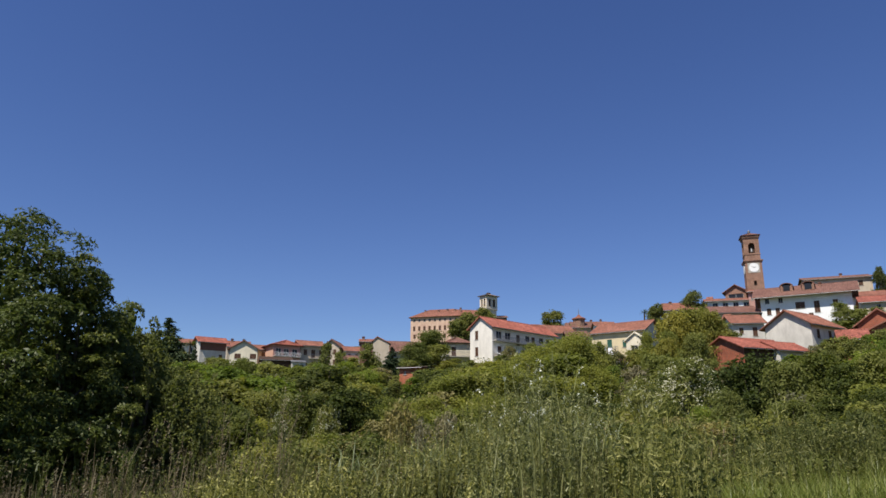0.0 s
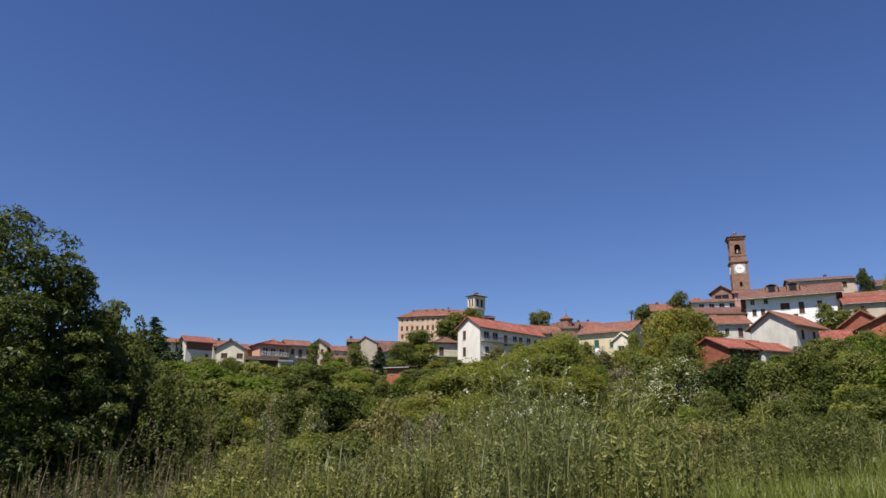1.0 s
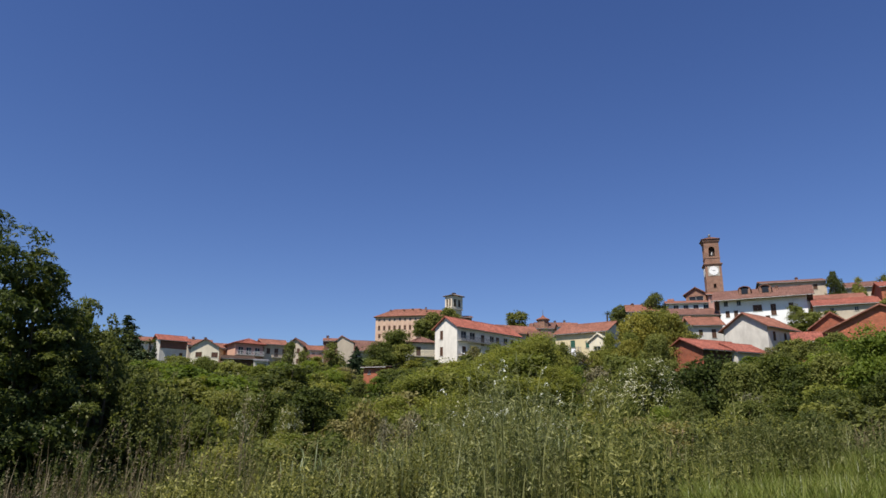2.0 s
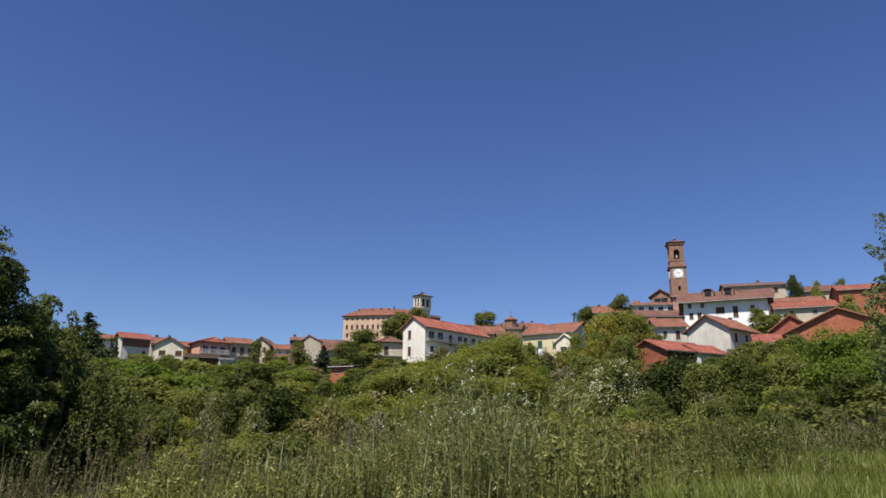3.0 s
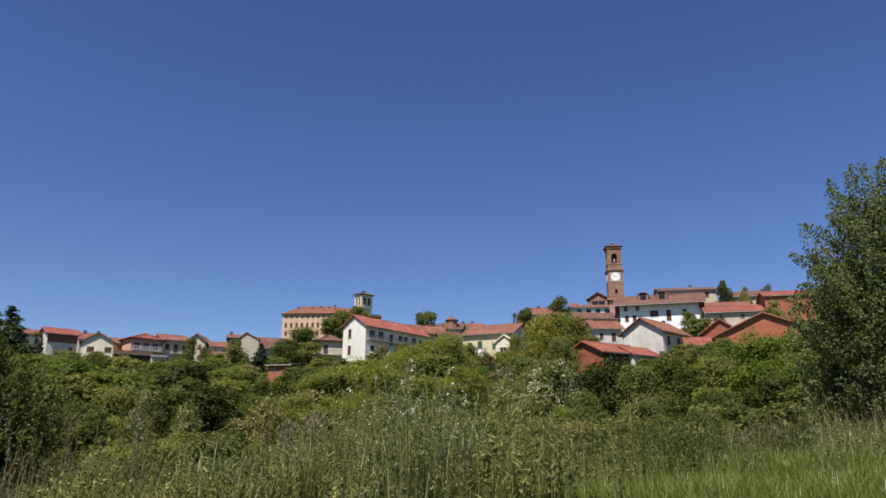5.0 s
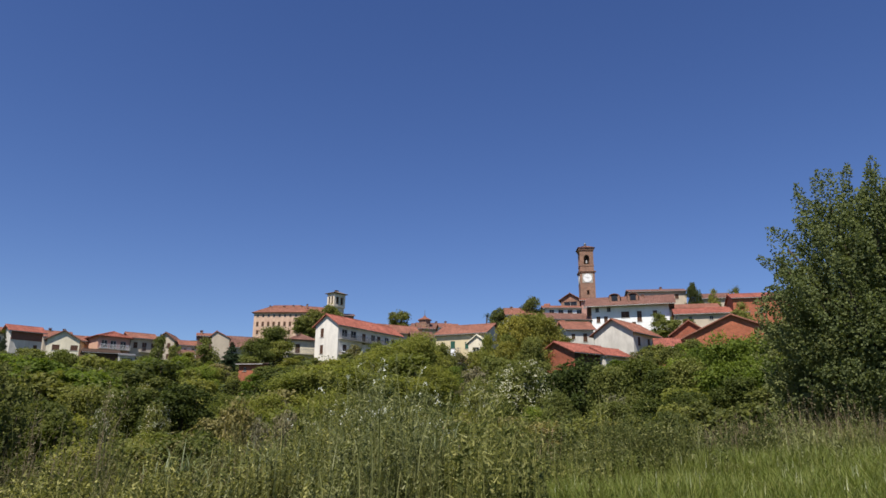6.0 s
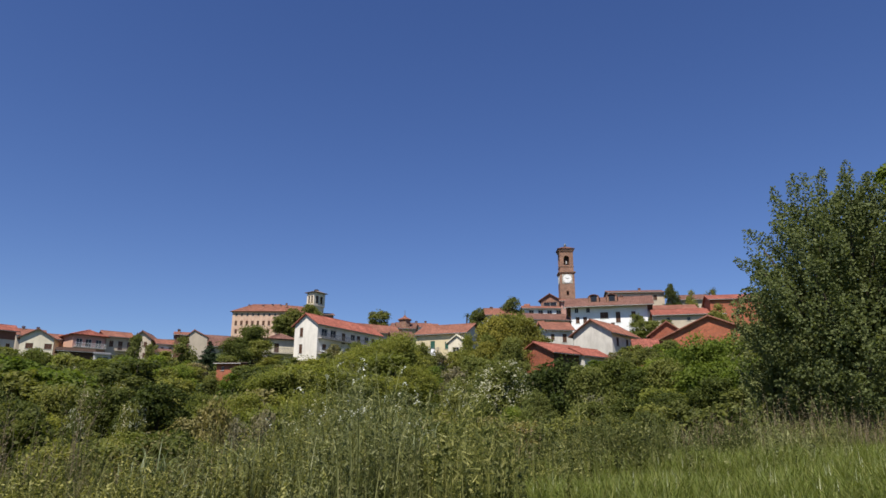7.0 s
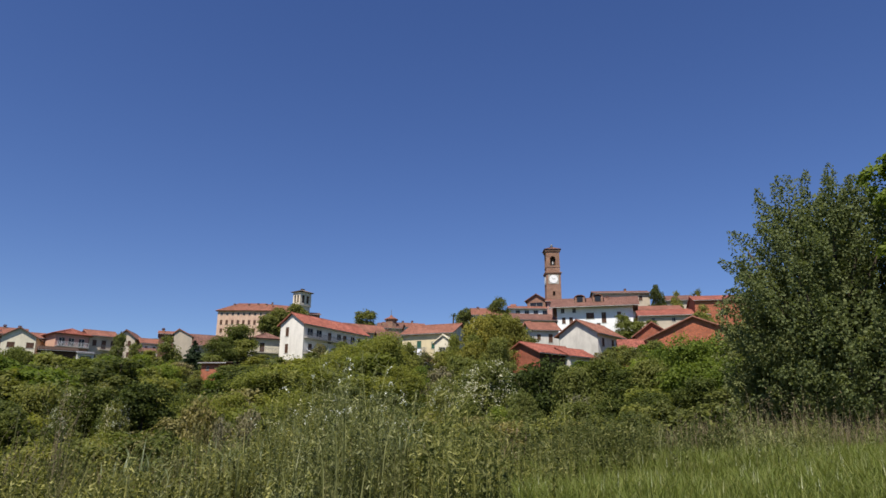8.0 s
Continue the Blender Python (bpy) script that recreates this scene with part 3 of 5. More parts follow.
# roofs between the castle and the yellow house
house("house", "house with weathered red roof behind the white house", (26.97, 193.13, 14.0, 11.15, 9.00, 29.94, 2.60), "x", M_BEIGE, M_TILE, [("front", [11], 1.2, 1.0, 1.4, "shut")], drop=5)
house("house", "low house with brown-red roof and chimney", (32.28, 177.08, -0.3, 5.2, 7.00, 26.6, 1.60), "x", M_PINK, M_TILE_B, [("front", [2], 0.8, 0.9, 1.2, "shut")], drop=4, chimneys=[(2.5, 3.0)])
house("house", "house with long brown roof on the crest", (37.84, 211.95, -18.7, 2.08, 9.00, 34.07, 2.00), "x", M_BEIGE, M_TILE_B, [], drop=5)
house("house", "house with long brown-red roof on the crest", (39.58, 208.27, -4.8, 10.29, 9.00, 33.61, 2.20), "x", M_BEIGE, M_TILE_B, [("front", [8, 10.5], 0.6, 0.8, 1.0, "open")], drop=5, chimneys=[(6, 4), (9, 4.4)])
house("house", "low whitish house with tiled roof", (44.79, 200.05, -4.6, 5.35, 8.00, 32.89, 1.50), "x", M_WHITE, M_TILE, [], drop=4)


def chapel_lantern():
    x, y, z = (41.80, 209.88, 35.0)
    r = 1.8
    root = tagged(new("lantern"), "small brick chapel lantern with conical tiled roof", "church", "church buildings")
    g = ground(x, y)
    root.matrix_world = pose(x, y, g)
    b = Build().tube([(0, 0, -1), (0, 0, z - g + 1.3)], [r, r], 8)
    part("drum", b.mesh("drum", M_BRICK_T), root)
    t = z - g + 1.3
    part("roof", Build().tube([(0, 0, t), (0, 0, t + 0.25), (0, 0, t + 1.0), (0, 0, t + 1.5)], [r + 0.4, r + 0.4, 0.6, 0.3], 8).mesh("roof", M_TILE), root)
    part("finial", Build().tube([(0, 0, t + 1.4), (0, 0, t + 3.3)], [0.12, 0.05], 6).mesh("finial", M_METAL), root)


chapel_lantern()

# the yellow house
y1 = (30.56, 140.99, -37.1, 11.00, 9.90, 22.02, 2.30)
house("house", "yellow house with red tiled roof and grey gable", y1, "x", M_YELLOW, M_TILE, [("front", [1.6], 1.7, 0.9, 1.3, "open"), ("front", [3.8], 1.5, 1.0, 1.6, "green"), ("front", [1.6, 4.4], 5.0, 1.0, 1.8, "open"), ("front", [7.0], 1.8, 0.9, 1.4, "green")],
      [("front", 0.3, 6.0, 4.1, 1.1)], drop=8, side=(M_GREY, ("right",), "grey rendered gable wall"))
house("porch", "cream gabled porch with pale verge boards", (34.70, 130.32, -30.3, 3.39, 4.00, 19.24, 1.30), "y", M_CREAM, M_CREAM, [("front", [1.5], 1.0, 1.2, 1.6, "open")], drop=5, over=0.35)
house("house", "small pale house at the foot of the garden", (29.30, 124.60, -3.2, 3.80, 5.00, 14.69, 0.80), "x", M_GREY, M_TILE_B, [("front", [1.2, 3.0], 0.7, 0.9, 1.2, "open")], drop=4)


def laundry():
    x, y, z = (29.98, 129.58, 16.04)
    root = tagged(new("laundry"), "white bed sheets hung on a balcony line", "laundry")
    root.matrix_world = pose(x, y, z, 0, 0, -20)
    for i, (u, w, h) in enumerate(((-1.4, 1.0, 1.5), (-0.2, 0.9, 1.9), (0.9, 1.0, 1.6))):
        b = Build()
        k = 8
        for j in range(k):
            a0, a1 = u + w * j / k, u + w * (j + 1) / k
            d0, d1 = 0.08 * math.sin(j * 1.9 + i), 0.08 * math.sin((j + 1) * 1.9 + i)
            b.poly([(a0, d0, 0), (a1, d1, 0), (a1, d1 * 0.3, h), (a0, d0 * 0.3, h)])
            b.poly([(a0, d0 + 0.03, 0), (a0, d0 * 0.3 + 0.03, h), (a1, d1 * 0.3 + 0.03, h), (a1, d1 + 0.03, 0)])
        part("sheet", b.mesh("sheet", M_CLOTH), root)
    line = Build().tube([(-2.2, 0.02, 1.9), (2.4, 0.02, 1.9)], [0.012, 0.012], 5)
    for u in (-2.2, 2.4):
        line.tube([(u, 0.02, -3.5), (u, 0.02, 2.0)], [0.05, 0.05], 6)
    part("line", line.mesh("line", M_METAL), root)


laundry()

# houses under the church
house("house", "cream house with dormer and red roof", (57.51, 175.83, -12.1, 7.48, 8.00, 33.34, 2.20), "x", M_CREAM, M_TILE, [("front", [1.2], 0.8, 0.8, 1.2, "open")], drop=5, chimneys=[(1.6, 3)])
house("house", "white arcaded house with red roof", (69.72, 178.96, -27.5, 0.56, 7.00, 36.19, 1.60), "x", M_WHITE, M_TILE, [], drop=5)
ar = (68.72, 177.14, -15.2, 9.84, 5.00, 35.88, 0.80)
house("house", "white loggia house with dark bays and red roof", ar, "x", M_BRIGHT, M_TILE, [("front", [2.1, 4.6, 7.1, 9.6], 0.5, 1.3, 2.2, "open")], drop=5)
house("house", "house with broad weathered tile roof", (62.63, 158.04, -7.6, 10.09, 9.00, 29.54, 2.00), "x", M_BEIGE, M_TILE_B, [], drop=4)
house("house", "house with red tiled roof below the church", (60.73, 148.14, -32.5, 0.58, 7.00, 25.91, 1.80), "x", M_BEIGE, M_TILE, [], drop=4)
gh = (58.43, 138.15, -8.9, 6.03, 8.00, 23.98, 2.00)
house("house", "grey house with worn red roof", gh, "x", M_GREY, M_TILE, [("front", [4.2], 0.9, 0.9, 1.8, "shut"), ("front", [1.6], 1.0, 0.8, 1.2, "shut")], drop=6)


def church():
    x, y, yaw, L, W, e, rise = (75.71, 181.65, -32.1, 5.23, 16.00, 39.33, 1.60)
    house("church", "small brick church with tiled pediment and dark portico", (x, y, yaw, L, W, e, rise), "y", M_BRICK_T, M_TILE_B, [("front", [L / 2], 0.7, L * 0.72, 1.5, "open")], drop=8, over=0.6, group="church buildings")
    house("house", "narrow rose-pink house between church and tower", (79.77, 176.84, -20.3, 1.35, 5.00, 38.45, 0.80), "x", M_ROSE, M_TILE, [("front", [0.8], 1.0, 0.5, 1.2, "open")], drop=6)


church()


def bell_tower():
    """Square brick bell tower: shaft, clock storey, belfry with round-arched openings, low pyramid roof."""
    x, y, z = (83.86, 181.57, 42.09)
    yaw = -16.8
    g = ground(x, y)
    zt, zc, zk = 53.80, 47.43, 45.68
    root = tagged(new("bell_tower"), "tall brown brick bell tower with white clock face", "tower", "church buildings")
    root.matrix_world = pose(x, y, g, 0, 0, yaw)
    h = 2.1
    T, C, K = zt - g, zc - g, zk - g
    sh = Build()
    sides = [(0, 0), (0, 90), (0, 180), (0, 270)]
    for _, a in sides:
        r = pose(0, 0, 0, 0, 0, a)
        f3 = lambda u, d, zz, r=r: tuple(r @ Vector((u - h, d - h, zz)))
        wall_face(sh, f3, 2 * h, -1, C - 0.2, [(h - 0.35, h + 0.35, K - 4.9, K - 3.6), (h - 0.35, h + 0.35, K - 8.0, K - 6.6)], 0.5)
    part("shaft", sh.mesh("shaft", M_BRICK_T), root)
    # dark filler that paints the shade seen through the shaft's slits
    part("dark_core", Build().box(-h + 0.55, -h + 0.55, -1, h - 0.55, h - 0.55, C - 0.3).mesh("dark_core", M_WOOD_SHADE), root)
    co = Build()
    co.box(-h - 0.2, -h - 0.2, C - 0.2, h + 0.2, h + 0.2, C + 0.1).box(-h - 0.35, -h - 0.35, C + 0.1, h + 0.35, h + 0.35, C + 0.35)
    part("cornice", co.mesh("cornice", M_BRICK_T), root)
    # belfry with arches
    hb = 1.95
    bf = Build()
    z0, z1 = C + 0.35, T
    aw, a0, a1 = 0.8, z0 + 2.0, z1 - 2.0
    for _, a in sides:
        r = pose(0, 0, 0, 0, 0, a)
        f = lambda u, d, zz, r=r: tuple(r @ Vector((u, d - hb, zz)))
        bf.poly([f(-hb, 0, z0), f(hb, 0, z0), f(hb, 0, a0), f(-hb, 0, a0)])
        bf.poly([f(-hb, 0, a0), f(-aw, 0, a0), f(-aw, 0, a1), f(-hb, 0, a1)])
        bf.poly([f(aw, 0, a0), f(hb, 0, a0), f(hb, 0, a1), f(aw, 0, a1)])
        arc = [(-aw * math.cos(math.pi * i / 10), a1 + aw * math.sin(math.pi * i / 10)) for i in range(11)]
        for i in range(10):
            (u0, v0), (u1, v1) = arc[i], arc[i + 1]
            t0, t1 = -hb + 2 * hb * i / 10, -hb + 2 * hb * (i + 1) / 10
            bf.poly([f(u0, 0, v0), f(u1, 0, v1), f(t1, 0, z1), f(t0, 0, z1)])
            bf.poly([f(u0, 0, v0), f(u0, 0.6, v0), f(u1, 0.6, v1), f(u1, 0, v1)])
        bf.poly([f(-hb, 0, a1), f(-aw, 0, a1), f(-hb, 0, z1)])
        bf.poly([f(aw, 0, a1), f(hb, 0, a1), f(hb, 0, z1)])
        bf.poly([f(-aw, 0, a0), f(-aw, 0.6, a0), f(-aw, 0.6, a1), f(-aw, 0, a1)])
        bf.poly([f(aw, 0, a0), f(aw, 0, a1), f(aw, 0.6, a1), f(aw, 0.6, a0)])
        bf.poly([f(-aw, 0, a0), f(aw, 0, a0), f(aw, 0.6, a0), f(-aw, 0.6, a0)])
    part("belfry", bf.mesh("belfry", M_BRICK_T), root)
    # dark block added for the belfry's inner shade
    part("dark_core", Build().box(-hb + 0.9, -hb + 0.9, z0, hb - 0.9, hb - 0.9, T - 0.2).mesh("dark_core", M_WOOD_SHADE), root)
    bell = Build().tube([(0, -hb + 0.45, a0 + 0.3), (0, -hb + 0.45, a0 + 0.5), (0, -hb + 0.45, a0 + 1.1), (0, -hb + 0.45, a0 + 1.4)], [0.42, 0.34, 0.25, 0.1], 12)
    part("bell", bell.mesh("bell", M_METAL, True), root, "dark bronze bell")
    tc = Build()
    tc.box(-hb - 0.15, -hb - 0.15, T, hb + 0.15, hb + 0.15, T + 0.3).box(-hb - 0.3, -hb - 0.3, T + 0.3, hb + 0.3, hb + 0.3, T + 0.75)
    part("string_course", Build().box(-hb - 0.1, -hb - 0.1, a0 - 0.5, hb + 0.1, hb + 0.1, a0 - 0.25).mesh("string_course", M_BRICK_T), root)
    part("cornice", tc.mesh("cornice", M_BRICK_T), root)
    rf = Build()
    o = hb + 0.5
    ap = (0, 0, T + 1.9)
    q = [(-o, -o, T + 0.75), (o, -o, T + 0.75), (o, o, T + 0.75), (-o, o, T + 0.75)]
    for i in range(4):
        roof_slab(rf, q[i], q[(i + 1) % 4], ap, ap)
    part("roof", rf.mesh("roof", M_TILE_B), root)
    part("finial", Build().tube([(0, 0, T + 1.9), (0, 0, T + 2.5), (0, 0, T + 2.9)], [0.3, 0.4, 0.1], 8).mesh("finial", M_METAL), root)
    # clock
    for rz in (0, 90, 180, 270):
        at = pose(0, 0, 0, 0, 0, rz)
        panel = part("clock_panel", Build().box(-1.5, -h - 0.06, K - 1.4, 1.5, -h - 0.003, K + 1.3).mesh("clock_panel", M_STONE), root, "pale plaster clock panel", at)
        dial = Build()
        k = 32
        c = [(1.25 * math.cos(2 * math.pi * i / k), 1.25 * math.sin(2 * math.pi * i / k)) for i in range(k)]
        dial.poly([(u, -h - 0.12, K + v) for u, v in c])
        for i in range(k):
            (u0, v0), (u1, v1) = c[i], c[(i + 1) % k]
            dial.poly([(u0, -h - 0.12, K + v0), (u1, -h - 0.12, K + v1), (u1, -h - 0.05, K + v1), (u0, -h - 0.05, K + v0)])
        part("dial", dial.mesh("dial", M_BRIGHT), panel)
        hd = Build()
        for ang_, ln, wd in ((-62, 0.95, 0.06), (80, 0.65, 0.08)):
            w = radians(ang_)
            ux, uz = math.sin(w), math.cos(w)
            hd.poly([(-uz * wd, -h - 0.15, K + ux * wd), (uz * wd, -h - 0.15, K - ux * wd), (ux * ln, -h - 0.15, K + uz * ln)])
        for i in range(12):
            w = 2 * math.pi * i / 12
            hd.box(1.1 * math.sin(w) - 0.05, -h - 0.14, K + 1.1 * math.cos(w) - 0.05, 1.1 * math.sin(w) + 0.05, -h - 0.118, K + 1.1 * math.cos(w) + 0.05)
        part("clock_work", hd.mesh("clock_work", M_WOOD_SHADE), panel)


bell_tower()

# the long white building below the tower
lw = (73.00, 156.19, -29.4, 18.27, 10.00, 33.15, 2.40)
lr, le = house("house", "long white building with brown-red roof and two arched dormers", lw, "x", M_BRIGHT, M_TILE_B,
      [("front", [lw[3] * 0.82], 2.0, 1.0, 1.5, "shut"), ("front", [lw[3] * 0.62], 2.0, 1.1, 2.6, "shut"), ("front", [lw[3] * 0.44], 2.0, 1.9, 1.5, "shut"), ("front", [1.6, 3.4], 3.0, 0.9, 1.5, "shut"), ("front", [1.4, 4.2], 0.7, 0.9, 1.2, "open"), ("front", [10.0], 4.6, 0.9, 1.4, "shut")], drop=8, over=1.6, chimneys=[(12.4, 3.6)])


def dormer(parent, u, v, z):
    b = Build()
    w, hh = 1.25, 1.2
    b.box(u - w, v, z, u + w, v + 2.4, z + hh)
    d = part("dormer", b.mesh("dormer", M_BRICK_T), parent)
    arc = [(-1.45 * math.cos(math.pi * i / 10), 0.85 * math.sin(math.pi * i / 10)) for i in range(11)]
    r = Build()
    for i in range(10):
        (u0, v0), (u1, v1) = arc[i], arc[i + 1]
        r.poly([(u + u0, v - 0.25, z + hh + v0), (u + u1, v - 0.25, z + hh + v1), (u + u1, v + 3.6, z + hh + v1), (u + u0, v + 3.6, z + hh + v0)])
        r.poly([(u + u0 * 0.86, v - 0.25, z + hh + v0 * 0.8), (u + u1 * 0.86, v - 0.25, z + hh + v1 * 0.8), (u + u1, v - 0.25, z + hh + v1), (u + u0, v - 0.25, z + hh + v0)])
    part("dormer_roof", r.mesh("dormer_roof", M_TILE_B), d)
    part("pane", Build().box(u - 0.7, v - 0.06, z + 0.2, u + 0.7, v - 0.01, z + hh + 0.3).mesh("pane", M_GLASS), d)
    for sx in (-1, 1):
        part("pillar", Build().box(u + sx * 1.05 - 0.2, v - 0.2, z, u + sx * 1.05 + 0.2, v - 0.004, z + hh + 0.25).mesh("pillar", M_BRICK_T), d)


dormer(lr, lw[3] * 0.31, 1.2, le + 0.75)
dormer(lr, lw[3] * 0.55, 1.2, le + 0.75)
house("house", "house with wide brown-red roof on the crest", (93.39, 173.91, -20.5, 15.07, 11.00, 41.0, 1.45), "x", M_BEIGE, M_TILE_B, [("front", [9.0, 12.5], 0.8, 1.0, 1.4, "shut")], drop=5, chimneys=[(9, 4)])
house("house", "low house with red roof beside the garden", (98.60, 148.6, -29.8, 11.5, 8.00, 31.2, 1.60), "x", M_BEIGE, M_TILE_R, [], drop=4)
house("house", "low outbuilding with long red roof before the crest", (85.98, 139.65, -27.0, 15.0, 7.00, 28.70, 1.50), "x", M_BEIGE, M_TILE_R, [("front", [3, 7.5, 12], 0.6, 0.8, 0.9, "open")], drop=4)
house("house", "house with grey-red roof on the crest", (92.6, 156.5, -25.4, 13.5, 8.00, 33.0, 1.60), "x", M_WHITE, M_TILE, [("front", [3, 6, 9], 0.9, 0.8, 1.2, "open")], drop=5)
house("house", "small house with brown roof on the crest", (114.02, 170.36, -27.8, 6.78, 8.00, 39.53, 1.80), "x", M_BEIGE, M_TILE_B, [], drop=4)
ob_ = (96.69, 133.70, -25.9, 12.24, 9.00, 31.79, 1.60)
house("barn", "orange brick barn with red roof", ob_, "x", M_BRICK_O, M_TILE_R, [("front", [6, 10], 2.0, 1.0, 1.4, "open")], drop=6, group="farm buildings", over=0.4)

# barns at the foot of the village
g2 = (57.86, 123.14, -56.2, 8.24, 10.13, 20.63, 2.50)
house("house", "grey plastered gabled house with red tile roof", g2, "y", M_GREY, M_TILE, [("right", [2.2, 6.0], 0.9, 1.0, 1.6, "shut")], drop=7, over=0.7, side=(M_WHITE, ("right",), "side wall in lighter plaster than the front"))
rb = (43.19, 114.35, -68.5, 8.60, 10.30, 15.16, 1.90)
house("barn", "red brick barn with long red tiled roof", rb, "y", M_BRICK, M_TILE_R, [], drop=6, over=0.6, group="farm buildings", side=(M_WOOD_SHADE, ("right",), "open dark timber side"))
rc, rs = math.cos(radians(rb[2])), math.sin(radians(rb[2]))
house("barn", "lower brick barn joined behind, with red tiled roof", (rb[0] + rc * 3.6 - rs * 6.0, rb[1] + rs * 3.6 + rc * 6.0, rb[2], rb[3] * 0.72, rb[4] * 0.62, rb[5] - 0.25, 1.5), "y", M_GREY, M_TILE_R, [], drop=5, over=0.45, group="farm buildings")
bb = (59.43, 102.74, -36.4, 15.99, 12.00, 18.56, 1.90)
house("barn", "broad red brick barn gable under a wide tiled roof", bb, "y", M_BRICK_O, M_TILE, [("front", [3.6, 6.6], 3.2, 0.8, 0.5, "open")], apex=0.72, lows=(3.4, 0.0), drop=6, over=0.6, group="farm buildings")
house("barn", "low lean-to with red tiled roof beside the broad barn", (56.46, 97.89, -26.0, 3.46, 5.00, 15.24, 1.40), "x", M_BRICK, M_TILE_R, [], drop=5, over=0.4, group="farm buildings")
house("barn", "small brick gable behind the broad barn", (66.54, 110.00, -37.8, 6.02, 9.00, 19.20, 2.20), "y", M_BRICK, M_TILE, [], drop=4, over=0.5, group="farm buildings")


# ---- plants ----
L_LOCUST = leafy("locust_leaves", [(0.141, 0.159, 0.029), (0.188, 0.206, 0.041), (0.246, 0.251, 0.057)], 0.5)
L_DARK = leafy("dark_leaves", [(0.080, 0.095, 0.028), (0.118, 0.134, 0.036), (0.178, 0.186, 0.055)], 0.45)
L_MID = leafy("mid_leaves", [(0.122, 0.139, 0.033), (0.172, 0.186, 0.046), (0.236, 0.237, 0.067)], 0.45)
L_OLIVE = leafy("olive_leaves", [(0.145, 0.134, 0.048), (0.200, 0.180, 0.063), (0.294, 0.253, 0.110)], 0.35)
L_YELLOW = leafy("yellow_leaves", [(0.168, 0.169, 0.029), (0.220, 0.212, 0.043), (0.284, 0.256, 0.058)], 0.45)
L_CONIFER = leafy("conifer_needles", [(0.030, 0.050, 0.022), (0.046, 0.068, 0.028), (0.066, 0.086, 0.036)], 0.15)
L_WALNUT = leafy("walnut_leaves", [(0.055, 0.074, 0.016), (0.095, 0.116, 0.025), (0.160, 0.174, 0.042)], 0.4, 0.45)
L_WILLOW = leafy("poplar_leaves", [(0.128, 0.145, 0.056), (0.180, 0.200, 0.075), (0.248, 0.261, 0.101)], 0.42)
L_DEEP = leafy("deep_green_leaves", [(0.038, 0.052, 0.010), (0.066, 0.084, 0.016), (0.114, 0.132, 0.027)], 0.4)
L_PALE = leafy("pale_leaves", [(0.15, 0.135, 0.075), (0.20, 0.18, 0.10), (0.25, 0.22, 0.14)], 0.3)
L_LIME = leafy("lime_leaves", [(0.111, 0.156, 0.023), (0.155, 0.200, 0.029), (0.199, 0.242, 0.043)], 0.5)


def unit(rng, n):
    v = rng.normal(size=(n, 3))
    return v / np.linalg.norm(v, axis=1, keepdims=True)


def leaf_quads(c, along, length, width, rng, face=None, loose=0.55):
    """Pointed blades: base, two shoulders, tip. face: the way the blades turn their upper side, more or less."""
    n = len(c)
    a = along / np.linalg.norm(along, axis=1, keepdims=True)
    up = unit(rng, n)
    if face is not None:
        up = face / (np.linalg.norm(face, axis=1, keepdims=True) + 1e-9) + up * loose
        up /= np.linalg.norm(up, axis=1, keepdims=True) + 1e-9
        a = a - up * (a * up).sum(1, keepdims=True)
        a /= np.linalg.norm(a, axis=1, keepdims=True) + 1e-9
    s = np.cross(up, a)
    s /= np.linalg.norm(s, axis=1, keepdims=True) + 1e-9
    ln = (length * rng.uniform(0.7, 1.3, n))[:, None]
    wd = (width * rng.uniform(0.7, 1.3, n))[:, None]
    fold = np.cross(s, a) * wd * 0.25
    q = np.stack([c, c + a * ln * 0.45 + s * wd * 0.5 + fold, c + a * ln, c + a * ln * 0.5 - s * wd * 0.5 + fold], axis=1)
    return q.reshape(-1, 3)


def crown_points(rng, lobes, clumps, per, clump_r, shell=0.7):
    """Points in clumps on the outer part of round lobes, with the way outwards."""
    pts, outs = [], []
    for cx, cy, cz, r in lobes:
        k = max(3, int(clumps * min(r * r, 1.6)))
        d = unit(rng, k)
        d[:, 2] = np.abs(d[:, 2]) * rng.choice([1, 1, 1, -0.7], k)
        c = np.array([cx, cy, cz]) + d * r * rng.uniform(shell, 1.0, (k, 1))
        cr = clump_r * rng.uniform(0.6, 1.3, k)
        o = unit(rng, k * per) * (rng.uniform(0, 1, (k * per, 1)) ** 0.45)
        o[:, 2] *= 0.65
        p = np.repeat(c, per, axis=0) + o * np.repeat(cr, per)[:, None]
        pts.append(p)
        outs.append(np.repeat(d, per, axis=0) * 0.5 + o)
    return np.concatenate(pts), np.concatenate(outs)


def trunk_mesh(rng, h, r0, lobes, name="trunk"):
    b = Build()
    bend = rng.normal(size=2) * 0.04 * h
    pts = [(bend[0] * t * t, bend[1] * t * t, h * t * 0.8 - 0.6 * (1 - t)) for t in spread(0, 1, 6)]
    b.tube(pts, [r0 * (1.25 - 1.05 * t) for t in spread(0, 1, 6)], 8)
    for cx, cy, cz, r in lobes:
        t = min(0.75, max(0.2, cz / h * 0.65))
        s = Vector((bend[0] * t * t, bend[1] * t * t, h * t * 0.8))
        e = Vector((cx, cy, cz))
        mid = s.lerp(e, 0.5) + Vector((0, 0, -0.06 * h))
        b.tube([s, mid, e, e + Vector((0, 0, r * 0.6))], [r0 * 0.45, r0 * 0.3, r0 * 0.16, 0.01], 4)
    return b.mesh(name, M_BARK, True)


